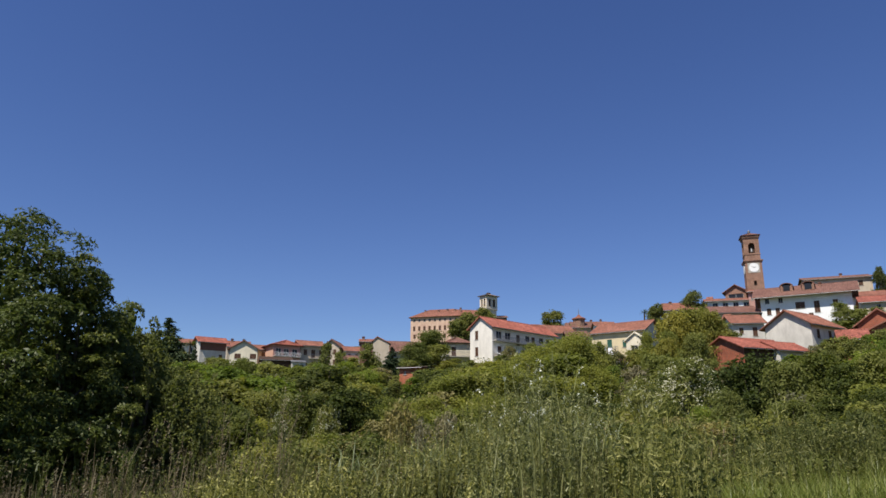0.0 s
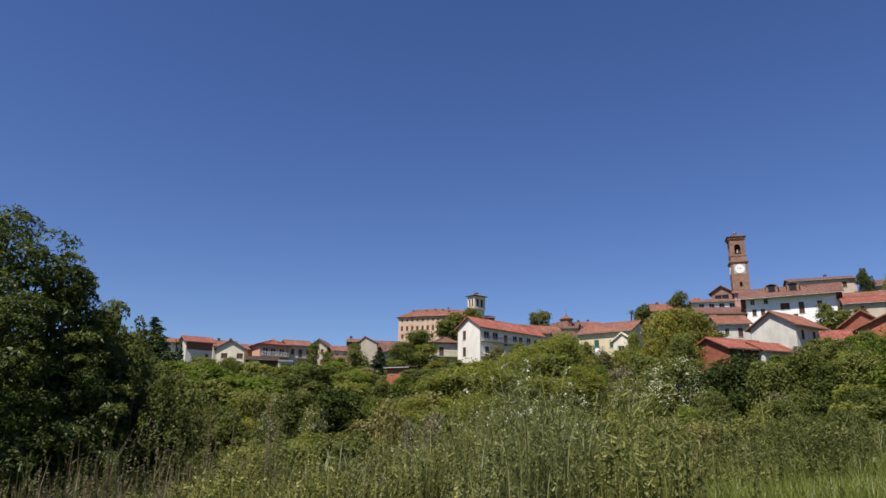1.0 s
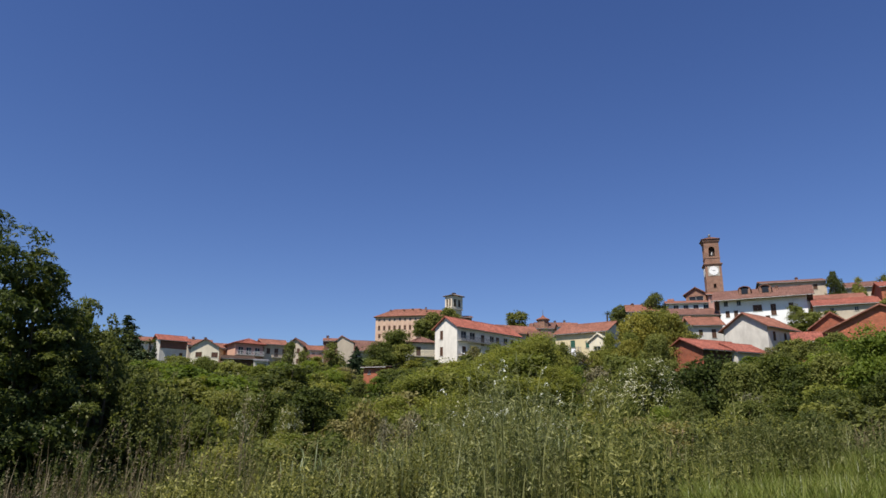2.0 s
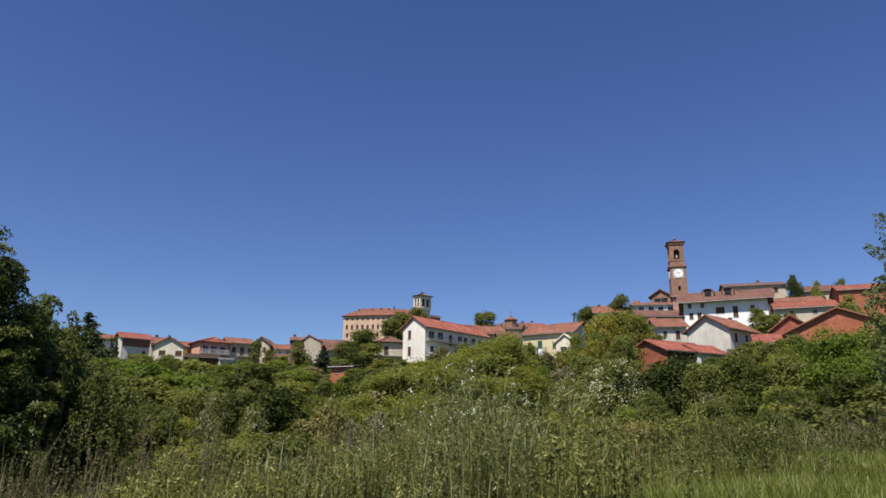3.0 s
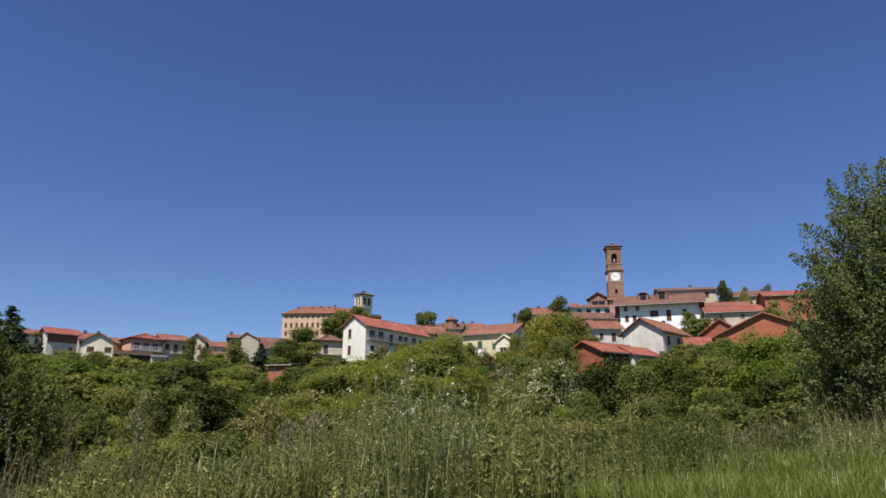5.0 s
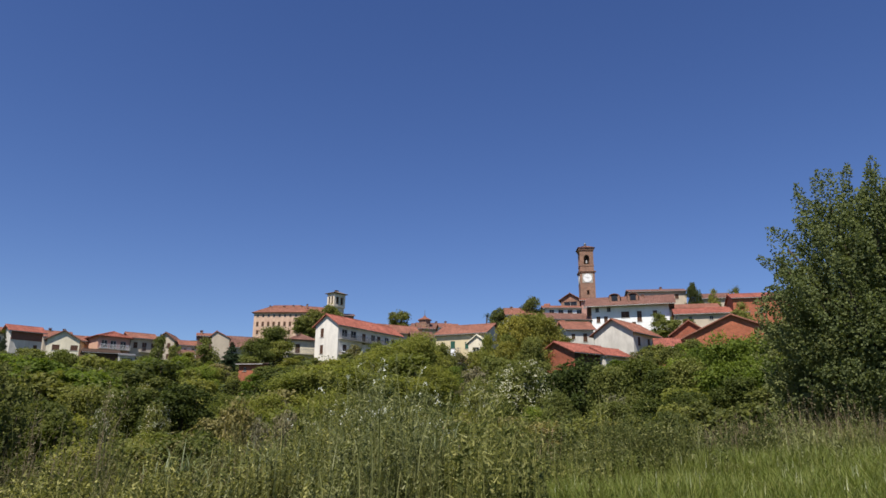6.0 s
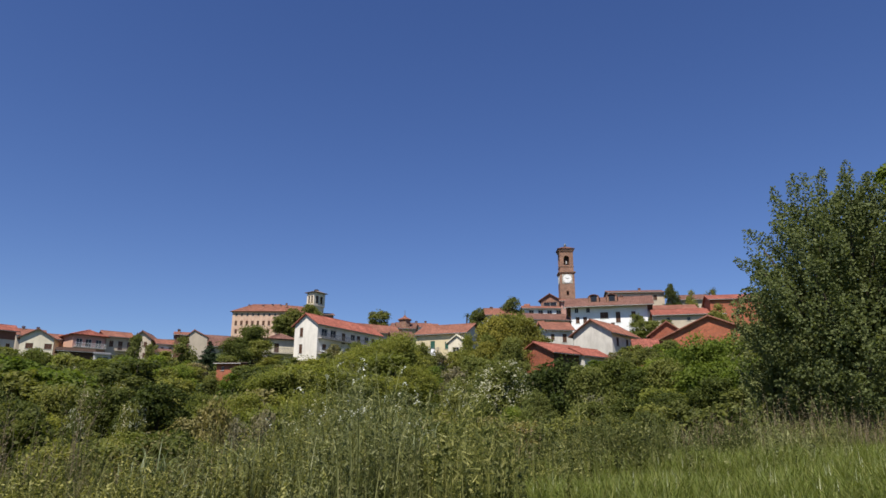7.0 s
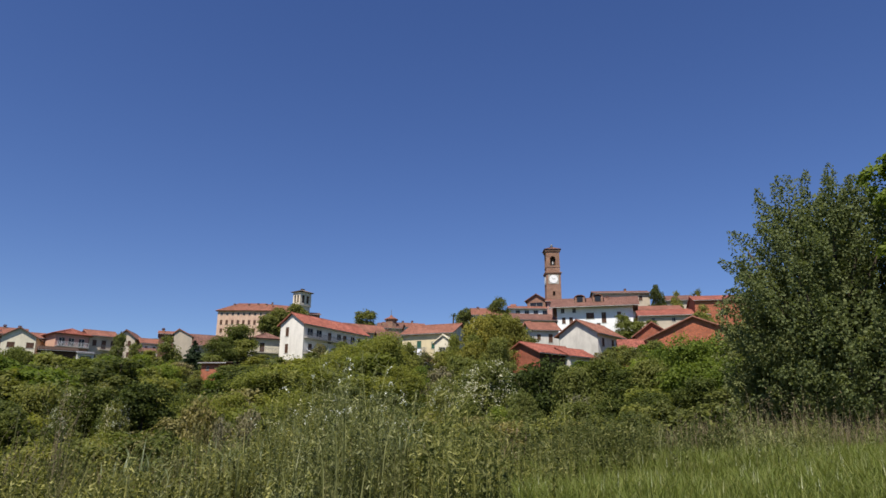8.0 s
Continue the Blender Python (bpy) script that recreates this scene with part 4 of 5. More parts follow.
def lobes_round(rng, n, h, rad, low=0.15):
    out = []
    for i in range(n):
        a = rng.uniform(0, 2 * math.pi)
        t = rng.uniform(0, 1)
        z = h * (low + (0.86 - low) * t)
        k = math.sin(math.pi * min(1.0, 0.22 + 0.72 * t)) ** 0.7
        rr = rad * k * rng.uniform(0.35, 0.72)
        r = rad * rng.uniform(0.30, 0.5)
        z = min(z, h - r * 0.8)
        out.append((rr * math.cos(a), rr * math.sin(a), z, r))
    out.append((0, 0, h - rad * 0.42, rad * 0.42))
    out.append((0, 0, h * 0.5, rad * 0.62))
    return out


SPECIES = {}


def leaf_tris(c, along, length, width, rng, face):
    """Small three-cornered blades, their upper side turned more or less along face."""
    n = len(c)
    up = face / (np.linalg.norm(face, axis=1, keepdims=True) + 1e-9) + unit(rng, n) * 0.95
    up /= np.linalg.norm(up, axis=1, keepdims=True) + 1e-9
    a = along - up * (along * up).sum(1, keepdims=True)
    a /= np.linalg.norm(a, axis=1, keepdims=True) + 1e-9
    s = np.cross(up, a)
    ln = (length * rng.uniform(0.65, 1.35, n))[:, None]
    wd = (width * rng.uniform(0.65, 1.35, n))[:, None]
    return np.stack([c - a * ln * 0.4 + s * wd * 0.5, c - a * ln * 0.4 - s * wd * 0.5, c + a * ln * 0.6], 1).reshape(-1, 3)


def puff_points(rng, lobes, density, flat, ragged):
    """Points over the rounded masses of a crown, thinner below, with sprigs that stand out; and the way outwards."""
    pts, outs = [], []
    for cx, cy, cz, r in lobes:
        # each mass carries smaller tufts
        k = max(6, int(9 * r * r))
        d = unit(rng, k)
        d[:, 2] = np.where(d[:, 2] < -0.35, -d[:, 2], d[:, 2])
        tc = d * r * rng.uniform(0.62, 0.95, (k, 1)) * np.array([1, 1, flat])
        tr = r * rng.uniform(0.26, 0.46, k)
        per = max(4, int(density * r * r * 9 / k))
        o = unit(rng, k * per)
        o[:, 2] = np.where(o[:, 2] < -0.3, -o[:, 2], o[:, 2])
        rad = rng.uniform(0.72, 1.02, (k * per, 1)) + ragged * rng.uniform(0, 1, (k * per, 1)) ** 4
        p = np.repeat(tc, per, 0) + o * rad * np.repeat(tr, per)[:, None]
        pts.append(np.array([cx, cy, cz]) + p)
        outs.append(o + np.repeat(d, per, 0) * 0.6)
        # deeper leaves that close the mass
        q = unit(rng, max(8, int(density * r * r * 1.2)))
        pts.append(np.array([cx, cy, cz]) + q * r * rng.uniform(0.35, 0.6, (len(q), 1)))
        outs.append(q)
    return np.concatenate(pts), np.concatenate(outs)


def species(key, name, mat, seeds, h=6.0, rad=3.0, lobes=11, density=24, leaf=(0.3, 0.24), low=0.04, flowers=0, cone=False, flat=0.85, ragged=0.5):
    out = []
    for sd in seeds:
        rng = np.random.default_rng(sd)
        if cone:
            lb = []
            for i in range(20):
                t = (i + 0.5) / 20
                r = rad * (1 - t) ** 0.8 * 0.42 + 0.12
                for k in range(5 if t < 0.6 else 3):
                    a = rng.uniform(0, 2 * math.pi)
                    q = rad * (1 - t) ** 0.85 * rng.uniform(0.35, 0.75)
                    lb.append((q * math.cos(a), q * math.sin(a), h * (0.06 + 0.9 * t), r))
        else:
            lb = lobes_round(rng, lobes, h, rad, low)
        p, o = puff_points(rng, lb, density, flat, ragged)
        p[:, 2] = np.maximum(p[:, 2], 0.1)
        al = o * 0.6 + unit(rng, len(p))
        al[:, 2] -= 0.3
        crown = mesh_np("crown", leaf_tris(p, al, leaf[0], leaf[1], rng, o + np.array([0, 0, 0.3])), 3, mat)
        fl = None
        if flowers:
            fp, fo = crown_points(rng, lb, flowers, 9, 0.17, 1.0)
            turn = fo * 0.5 + np.array([0, -0.3, 1.0])
            fl = mesh_np("blossom", leaf_quads(fp + fo * 0.16, unit(rng, len(fp)), 0.12, 0.11, rng, turn), 4, M_ELDER)
        tr = trunk_mesh(rng, h, 0.11 + 0.012 * h, lb[:7])
        out.append((crown, tr, fl, h, rad))
    SPECIES[key] = (name, out)


species("locust", "tree", L_LOCUST, (11, 12, 13), 6.5, 3.4, 15, 14, (0.29, 0.22), flat=0.8, ragged=1.2)
species("dark", "tree", L_DARK, (21, 22, 23), 6.5, 3.0, 14, 13, (0.33, 0.27), ragged=0.9)
species("mid", "tree", L_MID, (31, 32, 33), 6.0, 3.0, 14, 13, (0.33, 0.27), ragged=0.9)
species("olive", "shrub", L_OLIVE, (41, 42), 4.5, 2.4, 12, 16, (0.26, 0.18), ragged=1.2)
species("elder", "shrub", L_MID, (51, 52), 4.5, 2.6, 12, 18, (0.28, 0.2), flowers=16, ragged=0.9)
species("yellow", "tree", L_YELLOW, (61, 62), 8.0, 3.8, 18, 18, (0.3, 0.24), ragged=1.1)
species("lime", "tree", L_LIME, (71, 72), 6.0, 3.0, 14, 14, (0.32, 0.25), ragged=0.9)
for key_, mat_, sds_ in (("dark_fine", L_DEEP, (121, 122, 123)), ("mid_fine", L_MID, (131, 132)), ("lime_fine", L_LIME, (171, 172))):
    species(key_, "tree", mat_, sds_, 7.0, 3.4, 18, 25, (0.23, 0.19), flat=0.95, ragged=0.9)
species("locust_fine", "tree", L_LOCUST, (111, 112, 113), 7.0, 3.4, 20, 30, (0.21, 0.14), flat=0.85, ragged=1.4)
species("elder_fine", "shrub", L_MID, (151, 152), 4.5, 2.6, 15, 30, (0.2, 0.15), flowers=9, ragged=0.9)
species("dense", "tree", L_DARK, (24, 25), 6.0, 3.0, 18, 20, (0.27, 0.22), ragged=0.7)
species("pale", "shrub", L_PALE, (91, 92), 4.0, 2.2, 12, 18, (0.24, 0.14), ragged=1.3)
species("scrub", "shrub", L_MID, (95, 96, 97), 4.0, 2.4, 12, 13, (0.3, 0.16), ragged=1.5)
species("brush", "shrub", L_OLIVE, (98, 99), 4.0, 2.4, 12, 13, (0.28, 0.12), ragged=1.6)
species("thicket", "shrub", L_DARK, (195, 196), 4.0, 2.4, 13, 15, (0.28, 0.17), ragged=1.5)
species("conifer", "conifer", L_CONIFER, (81, 82), 9.0, 2.2, 10, 22, (0.32, 0.16), cone=True, ragged=0.9)
PLANTED = {}
LABELS = {"thicket": "dark leafy bush among the tall weeds", "brush": "grey-green twiggy bush at the meadow's edge", "scrub": "low leafy green bush at the meadow's edge", "locust": "light green locust tree on the slope", "dark": "dark green broadleaf tree on the slope", "mid": "mid-green bushy tree on the slope",
          "olive": "grey-green shrub with silvery leaves", "elder": "green elder shrub with white blossom", "yellow": "yellow-green broadleaf tree by the houses",
          "dark_fine": "large dark green tree with rounded crown", "mid_fine": "large mid-green tree with rounded crown", "lime_fine": "bright green locust tree with layered crown", "locust_fine": "light green feathery locust tree", "elder_fine": "elder shrub covered in cream-white blossom",
          "dense": "dense dark green tree by the houses", "pale": "pale brownish-green shrub on the slope", "lime": "bright green young tree on the slope", "conifer": "dark green pointed conifer beside the houses"}


def plant(key, x, y, ztop, rad, label=None, group="hillside trees"):
    name, variants = SPECIES[key]
    k = PLANTED[key] = PLANTED.get(key, -1) + 1
    crown, tr, fl, h, r0 = variants[k % len(variants)]
    z = ground(x, y)
    sx = rad / r0
    sz = max(ztop - z, 0.8) / h
    sz = max(sz, 0.35)
    root = new(name)
    root.matrix_world = Matrix.LocRotScale((x, y, ztop - h * sz), Euler((0, 0, k * 2.4)), (sx, sx, sz))
    tagged(root, label or LABELS[key], "shrub" if name == "shrub" else "tree", group)
    part("trunk", tr, root)
    part("crown", crown, root)
    if fl:
        part("blossom", fl, root, "white flower heads")
    return root


# trees that stand out, then the wood between them
for key, spot_ in (
    ("conifer", (-55.5, 139.45, 24.9, 5.6)), ("conifer", (-9.76, 134.65, 18.50, 2.5)), ("mid", (-14.87, 139.21, 19.3, 2.9)), ("mid", (-24.76, 147.94, 20.3, 1.9)), ("mid", (-21.8, 148.36, 19.2, 1.6)), ("conifer", (-56.51, 158.21, 22.17, 1.11)),
    ("dark", (-28.93, 63.74, 12.96, 1.45)), ("mid", (-29.08, 69.13, 11.35, 2.79)), ("dark", (-25.47, 54.32, 10.59, 1.74)),
    ("mid_fine", (-2.18, 147.98, 22.90, 5.14)), ("mid_fine", (-5.12, 139.91, 19.65, 4.04)), ("mid", (-0.90, 142.00, 19.49, 3.51)), ("dense", (15.77, 261.52, 49.61, 6.10)), ("dense", (9.56, 257.82, 46.73, 6.22)), ("mid", (6.08, 254.93, 43.43, 5.29)),
    ("dense", (37.43, 232.00, 43.19, 4.88)), ("dense", (56.53, 179.30, 35.60, 3.60)), ("dense", (64.89, 176.45, 38.72, 3.61)),
    ("yellow", (42.99, 117.37, 22.6, 5.0)), ("locust", (33.2, 112.5, 18.2, 2.0)), ("locust", (36.8, 112.0, 18.0, 2.2)), ("yellow", (39.11, 115.56, 22.18, 4.05)), ("yellow", (44.48, 114.68, 21.68, 3.57)), ("mid", (48.96, 120.43, 21.29, 3.23)), ("dark", (39.59, 104.77, 15.09, 1.85)),
    ("locust", (19.94, 112.24, 16.44, 6.11)), ("locust", (22.19, 105.70, 14.56, 4.01)), ("locust", (8.78, 105.64, 12.41, 4.36)),
    ("olive", (13.17, 137.37, 18.9, 2.3)), ("mid", (17.33, 134.89, 18.95, 2.47)),
    ("mid", (32.6, 117.84, 16.4, 2.2)), ("mid", (34.16, 115.03, 17.85, 2.97)), ("olive", (28.68, 114.46, 15.30, 2.43)), ("yellow", (34.26, 106.63, 16.33, 2.77)), ("mid", (30.84, 100.37, 13.00, 3.03)),
    ("elder_fine", (23.87, 67.93, 8.79, 2.96)), ("elder_fine", (17.74, 63.57, 6.87, 1.90)), ("elder_fine", (12.2, 43.3, 4.4, 1.15)), ("elder_fine", (22.68, 70.44, 8.19, 2.13)), ("elder", (28.36, 74.81, 8.93, 1.64)),
    ("dark_fine", (23.64, 52.96, 7.93, 3.58)), ("mid_fine", (23.14, 46.57, 6.28, 2.35)), ("dark_fine", (28.66, 52.71, 7.76, 3.21)), ("dark_fine", (27.34, 46.57, 6.53, 2.66)), ("lime_fine", (31.08, 48.97, 7.68, 3.10)),
    ("lime_fine", (15.95, 43.14, 3.37, 1.70)), ("dark_fine", (15.80, 49.54, 4.31, 1.92)), ("mid_fine", (17.37, 42.59, 4.26, 1.51)), ("mid_fine", (18.85, 37.53, 3.38, 2.06)), ("dark_fine", (21.49, 38.40, 3.74, 1.98)), ("mid_fine", (10.81, 42.65, 3.05, 1.44)),
    ("lime_fine", (30.15, 42.37, 8.13, 2.79)), ("lime_fine", (30.86, 46.73, 8.35, 2.31)), ("lime_fine", (32.77, 42.92, 8.39, 2.45)), ("lime_fine", (28.91, 37.05, 6.36, 2.71)), ("mid_fine", (31.83, 38.56, 8.25, 2.68)), ("dark_fine", (25.04, 34.95, 4.97, 2.12)), ("mid_fine", (28.57, 45.82, 7.06, 2.44)), ("dark_fine", (23.32, 37.31, 4.37, 1.98)),
    ("mid_fine", (37.57, 103.38, 16.25, 3.18)), ("mid", (30.79, 95.14, 12.57, 3.29)), ("dark", (39.64, 96.15, 11.82, 2.57)),
    ("dense", (107.90, 166.02, 42.86, 2.48)), ("mid", (107.83, 156.44, 39.04, 1.90)), ("mid", (100.5, 136.5, 29.3, 2.0)), ("dark", (109.25, 149.30, 38.02, 1.23)), ("mid", (83.06, 142.57, 29.40, 2.33)), ("mid", (89.34, 120.50, 27.99, 2.49)),
    ("mid", (76.74, 128.88, 22.64, 4.34)), ("dense", (80.37, 129.01, 22.90, 3.77)), ("mid", (70.07, 118.89, 19.43, 3.42)), ("dark", (64.66, 112.78, 17.57, 2.47)), ("mid", (61.23, 110.12, 16.46, 2.08)), ("mid", (66.21, 109.55, 16.96, 2.64)), ("olive", (56.80, 105.70, 15.33, 1.78)), ("lime", (50.65, 99.89, 13.25, 2.30)),
    ("dark", (-6.9, 106.83, 9.3, 2.0)), ("mid", (-2.4, 105.96, 9.3, 1.8)), ("mid", (5.65, 137.88, 16.11, 2.04)), ("olive", (9.33, 137.68, 15.90, 2.27)), ("mid", (2.35, 141.98, 16.75, 2.57)), ("mid", (12.57, 137.43, 17.22, 2.50)), ("mid", (0.83, 138.00, 15.87, 2.84)), ("mid", (-5.88, 125.86, 14.57, 2.59)), ("dark", (3.53, 133.95, 14.82, 2.53)), ("olive", (7.43, 135.80, 15.14, 2.24)), ("mid", (-49.77, 152.06, 17.94, 2.63)), ("mid", (-44.07, 153.81, 17.93, 2.90)), ("dark", (-28.09, 155.48, 17.47, 2.34)), ("mid", (-20.08, 156.72, 18.41, 2.60)), ("mid", (-56.45, 149.71, 19.09, 3.29)),
    ("elder_fine", (-14.10, 64.48, 4.67, 1.30)), ("elder_fine", (-12.90, 56.55, 3.15, 1.00)), ("elder_fine", (-19.95, 81.60, 8.20, 1.70)), ("elder_fine", (-9.59, 59.23, 3.89, 1.20)), ("elder_fine", (-10.89, 48.80, 2.08, 0.90)), ("elder_fine", (-8.29, 45.25, 1.40, 0.80)), 
    ("locust_fine", (-5.67, 73.78, 5.56, 2.60)), ("mid_fine", (-3.12, 65.93, 4.55, 2.00)),
    ("elder", (-30.13, 126.46, 12.93, 1.92)), ("elder_fine", (-17.05, 78.16, 5.83, 1.31)), ("elder_fine", (-9.32, 59.27, 3.81, 1.33)), ("dark_fine", (-7.91, 61.49, 5.45, 3.56)), ("dark_fine", (-12.35, 64.83, 5.53, 2.71)), ("lime_fine", (-11.44, 99.34, 10.19, 3.70)),
    ("mid_fine", (-15.04, 60.15, 4.74, 2.79)), ("mid_fine", (-14.61, 49.91, 3.41, 2.55)), ("dark_fine", (-19.06, 56.89, 5.08, 2.46)), ("olive", (-3.07, 49.91, 3.77, 1.64)), ("pale", (0.27, 42.00, 2.69, 1.13)), ("pale", (-1.11, 37.98, 2.17, 0.93)),
    ("locust_fine", (2.43, 79.96, 8.34, 4.93)), ("locust_fine", (8.49, 85.58, 9.68, 5.65)), ("locust_fine", (13.5, 96.5, 13.7, 5.5)), ("locust_fine", (18.2, 96.5, 15.4, 3.9)), ("locust_fine", (12.58, 95.17, 12.45, 5.14)), ("locust_fine", (-1.10, 61.99, 5.04, 3.05)), ("locust_fine", (3.61, 57.89, 4.84, 2.85)), ("locust_fine", (16.95, 78.18, 9.17, 3.62)),
    ("mid", (90.6, 140.0, 27.8, 2.4)), ("mid", (88.2, 138.5, 27.4, 2.0)), ("mid", (77.43, 128.47, 25.58, 3.11)),
    ("mid", (53.40, 91.57, 14.72, 3.06)), ("dense", (51.54, 85.70, 13.62, 2.88)), ("lime", (54.69, 88.46, 14.40, 2.14)), ("mid", (56.18, 87.52, 14.83, 2.14)), ("dark", (50.05, 88.87, 13.45, 1.68)), ("mid", (57.58, 84.19, 14.00, 2.35)), ("lime", (58.87, 80.84, 14.27, 2.31)),
    ("locust", (-11.81, 127.45, 13.25, 2.31)), ("locust", (-0.05, 122.00, 12.84, 4.01)), ("mid", (3.01, 125.96, 13.42, 3.62)), ("locust", (-1.51, 107.99, 10.33, 3.10)), ("locust", (6.17, 121.84, 13.06, 3.51)), ("mid", (22.14, 97.52, 11.84, 2.47)), ("lime", (21.91, 89.35, 10.27, 2.27)), ("mid", (-13.73, 119.21, 11.91, 2.46)), ("elder", (-36.88, 145.39, 16.36, 2.47)), ("elder_fine", (-15.11, 84.66, 6.87, 1.55)), ("elder_fine", (-18.59, 81.92, 7.06, 1.38)), ("elder", (-13.59, 68.67, 5.05, 1.26)), ("dark_fine", (-14.74, 94.86, 9.47, 3.15)), ("dark_fine", (-23.96, 86.75, 8.45, 2.95)), ("dark_fine", (-32.55, 105.07, 11.38, 3.16)),
    ("mid_fine", (24.92, 109.19, 15.54, 2.77)),
    ("dark_fine", (-4.18, 41.79, 1.69, 1.37)), ("mid_fine", (-6.54, 37.43, 1.27, 1.40)), ("mid_fine", (-8.95, 34.87, 1.00, 1.33)), ("mid_fine", (-16.35, 45.13, 3.99, 2.16)),
):
    plant(key, *spot_)


def palm(x, y, ztop, spread_r):
    """A fan palm: ringed trunk and a round head of drooping fronds."""
    rng = np.random.default_rng(int(abs(x) * 10))
    z = ground(x, y)
    h = ztop - z - spread_r * 0.5
    root = tagged(new("palm"), "small palm tree with a round head of drooping fronds", "palm", "village palms")
    root.matrix_world = pose(x, y, z - 0.2)
    tr = Build()
    steps = 9
    tr.tube([(0.02 * i, 0, h * i / steps) for i in range(steps + 1)], [0.24 - 0.006 * i + (0.03 if i % 2 else 0) for i in range(steps + 1)], 8)
    part("trunk", tr.mesh("trunk", M_BARK, True), root)
    n = 46
    az, el = rng.uniform(0, 2 * math.pi, n), rng.uniform(-0.5, 1.2, n)
    for_each = []
    for a, e in zip(az, el):
        for j in range(7):
            t0 = (j + 0.4) / 7
            for sgn in (-1, 1):
                r = spread_r * t0
                c = np.array([math.cos(a) * math.cos(e) * r, math.sin(a) * math.cos(e) * r, math.sin(e) * r - 0.35 * r * t0])
                side = np.array([-math.sin(a), math.cos(a), -0.3]) * sgn * 0.16 + np.array([math.cos(a), math.sin(a), 0]) * 0.14
                wide_ = np.array([math.cos(a), math.sin(a), 0.2]) * 0.06
                for_each += [c - wide_, c + wide_, c + side * spread_r]
    head = mesh_np("fronds", np.array(for_each) + np.array([0.18, 0, h]), 3, L_DARK)
    part("fronds", head, root)


palm(-56.58, 155.0, 22.0, 1.5)
palm(100.69, 139.45, 35.4, 1.4)
palm(53.69, 182.26, 34.7, 1.3)

# the canopy's upper edge: bearing, rise over distance
LINE = np.array([(-26.3, 0.119), (-21.4, 0.097), (-17.2, 0.097), (-14.2, 0.095), (-11.1, 0.094), (-7.5, 0.098), (-4.4, 0.093), (-3.6, 0.079), (-1.7, 0.079), (-0.8, 0.094), (2.2, 0.098), (4.5, 0.100), (7.3, 0.111), (10.1, 0.132), (11.9, 0.120), (12.7, 0.098), (14.9, 0.090), (20.3, 0.084), (22.7, 0.083), (24.7, 0.095), (28.1, 0.099), (30.3, 0.100), (32.7, 0.103), (37.8, 0.128), (42.5, 0.139), (48.4, 0.132)])


def wood():
    """The wood on the slope: tree after tree from far to near, tops along the line of the canopy."""
    rng = np.random.default_rng(5)
    kinds = ["mid", "dark", "locust", "mid", "lime", "olive", "dark", "mid", "dark", "locust", "pale"]
    # distance, first bearing, last bearing, number, mean height
    for dist, b0, b1, num, hh in ((152, -26, -4, 13, 3.6), (138, -27, 3, 15, 4.4), (124, -28, 22, 21, 4.8), (109, -30, 24, 19, 5.2), (95, -32, 30, 18, 5.4), (82, -32, 30, 15, 5.0), (70, -32, 14, 14, 4.4), (59, -30, 14, 13, 3.8), (48, -30, 12, 12, 3.2), (40, -28, 12, 11, 2.6), (46, 14, 48, 12, 2.9), (38.5, 14, 48, 13, 2.1), (34, -30, 15, 14, 1.9), (28, -27, 13, 13, 1.4)):
        for i in range(num):
            b = radians(b0 + (b1 - b0) * (i + rng.uniform(0.1, 0.9)) / num)
            d = dist + rng.uniform(-4, 4)
            x, y = d * math.sin(b), d * math.cos(b)
            h = hh * rng.uniform(0.75, 1.3)
            top = min(ground(x, y) + h, EYE + d * float(np.interp(math.degrees(b), LINE[:, 0], LINE[:, 1])) * rng.uniform(0.95, 1.03))
            h = top - ground(x, y)
            if d < 36:
                key, h = ("olive", "mid", "pale", "olive", "lime")[i % 5], hh * rng.uniform(0.6, 1.4)
                top = ground(x, y) + h
            elif h < 1.6:
                continue
            key = kinds[int(rng.integers(0, len(kinds)))]
            if math.degrees(b) < -6 and key in ("olive", "pale"):
                key = "mid" if i % 2 else "lime"
            if 3 < math.degrees(b) < 13 and d > 75:
                key = "locust"
            plant(key, x, y, top, max(h, 2.4 if d > 36 else 1.0) * rng.uniform(0.55, 0.95))


wood()


def hedge():
    """Low bushes where the meadow breaks off into the wood."""
    rng = np.random.default_rng(31)
    for i in range(92):
        b = -13 + 35 * ((i * 0.618) % 1.0)
        d = 21 + 13 * ((i * 0.381 + 0.2) % 1.0)
        if 2 < b < 12 and d < 24:
            continue
        x, y = d * math.sin(radians(b)), d * math.cos(radians(b))
        h = rng.uniform(0.9, 1.9) + (d - 21) * 0.05
        plant(("scrub", "brush", "scrub", "brush", "scrub")[i % 5], x, y, ground(x, y) + h, h * rng.uniform(0.6, 0.95), group="edge bushes")
    for i in range(46):
        b = 12.5 + 18 * ((i * 0.618) % 1.0)
        d = 19 + 10 * ((i * 0.381 + 0.2) % 1.0)
        x, y = d * math.sin(radians(b)), d * math.cos(radians(b))
        h = rng.uniform(0.6, 1.45) + (d - 19) * 0.04
        plant(("thicket", "thicket", "scrub", "thicket", "brush")[i % 5], x, y, ground(x, y) + h, h * rng.uniform(0.6, 0.9), group="edge bushes")


hedge()


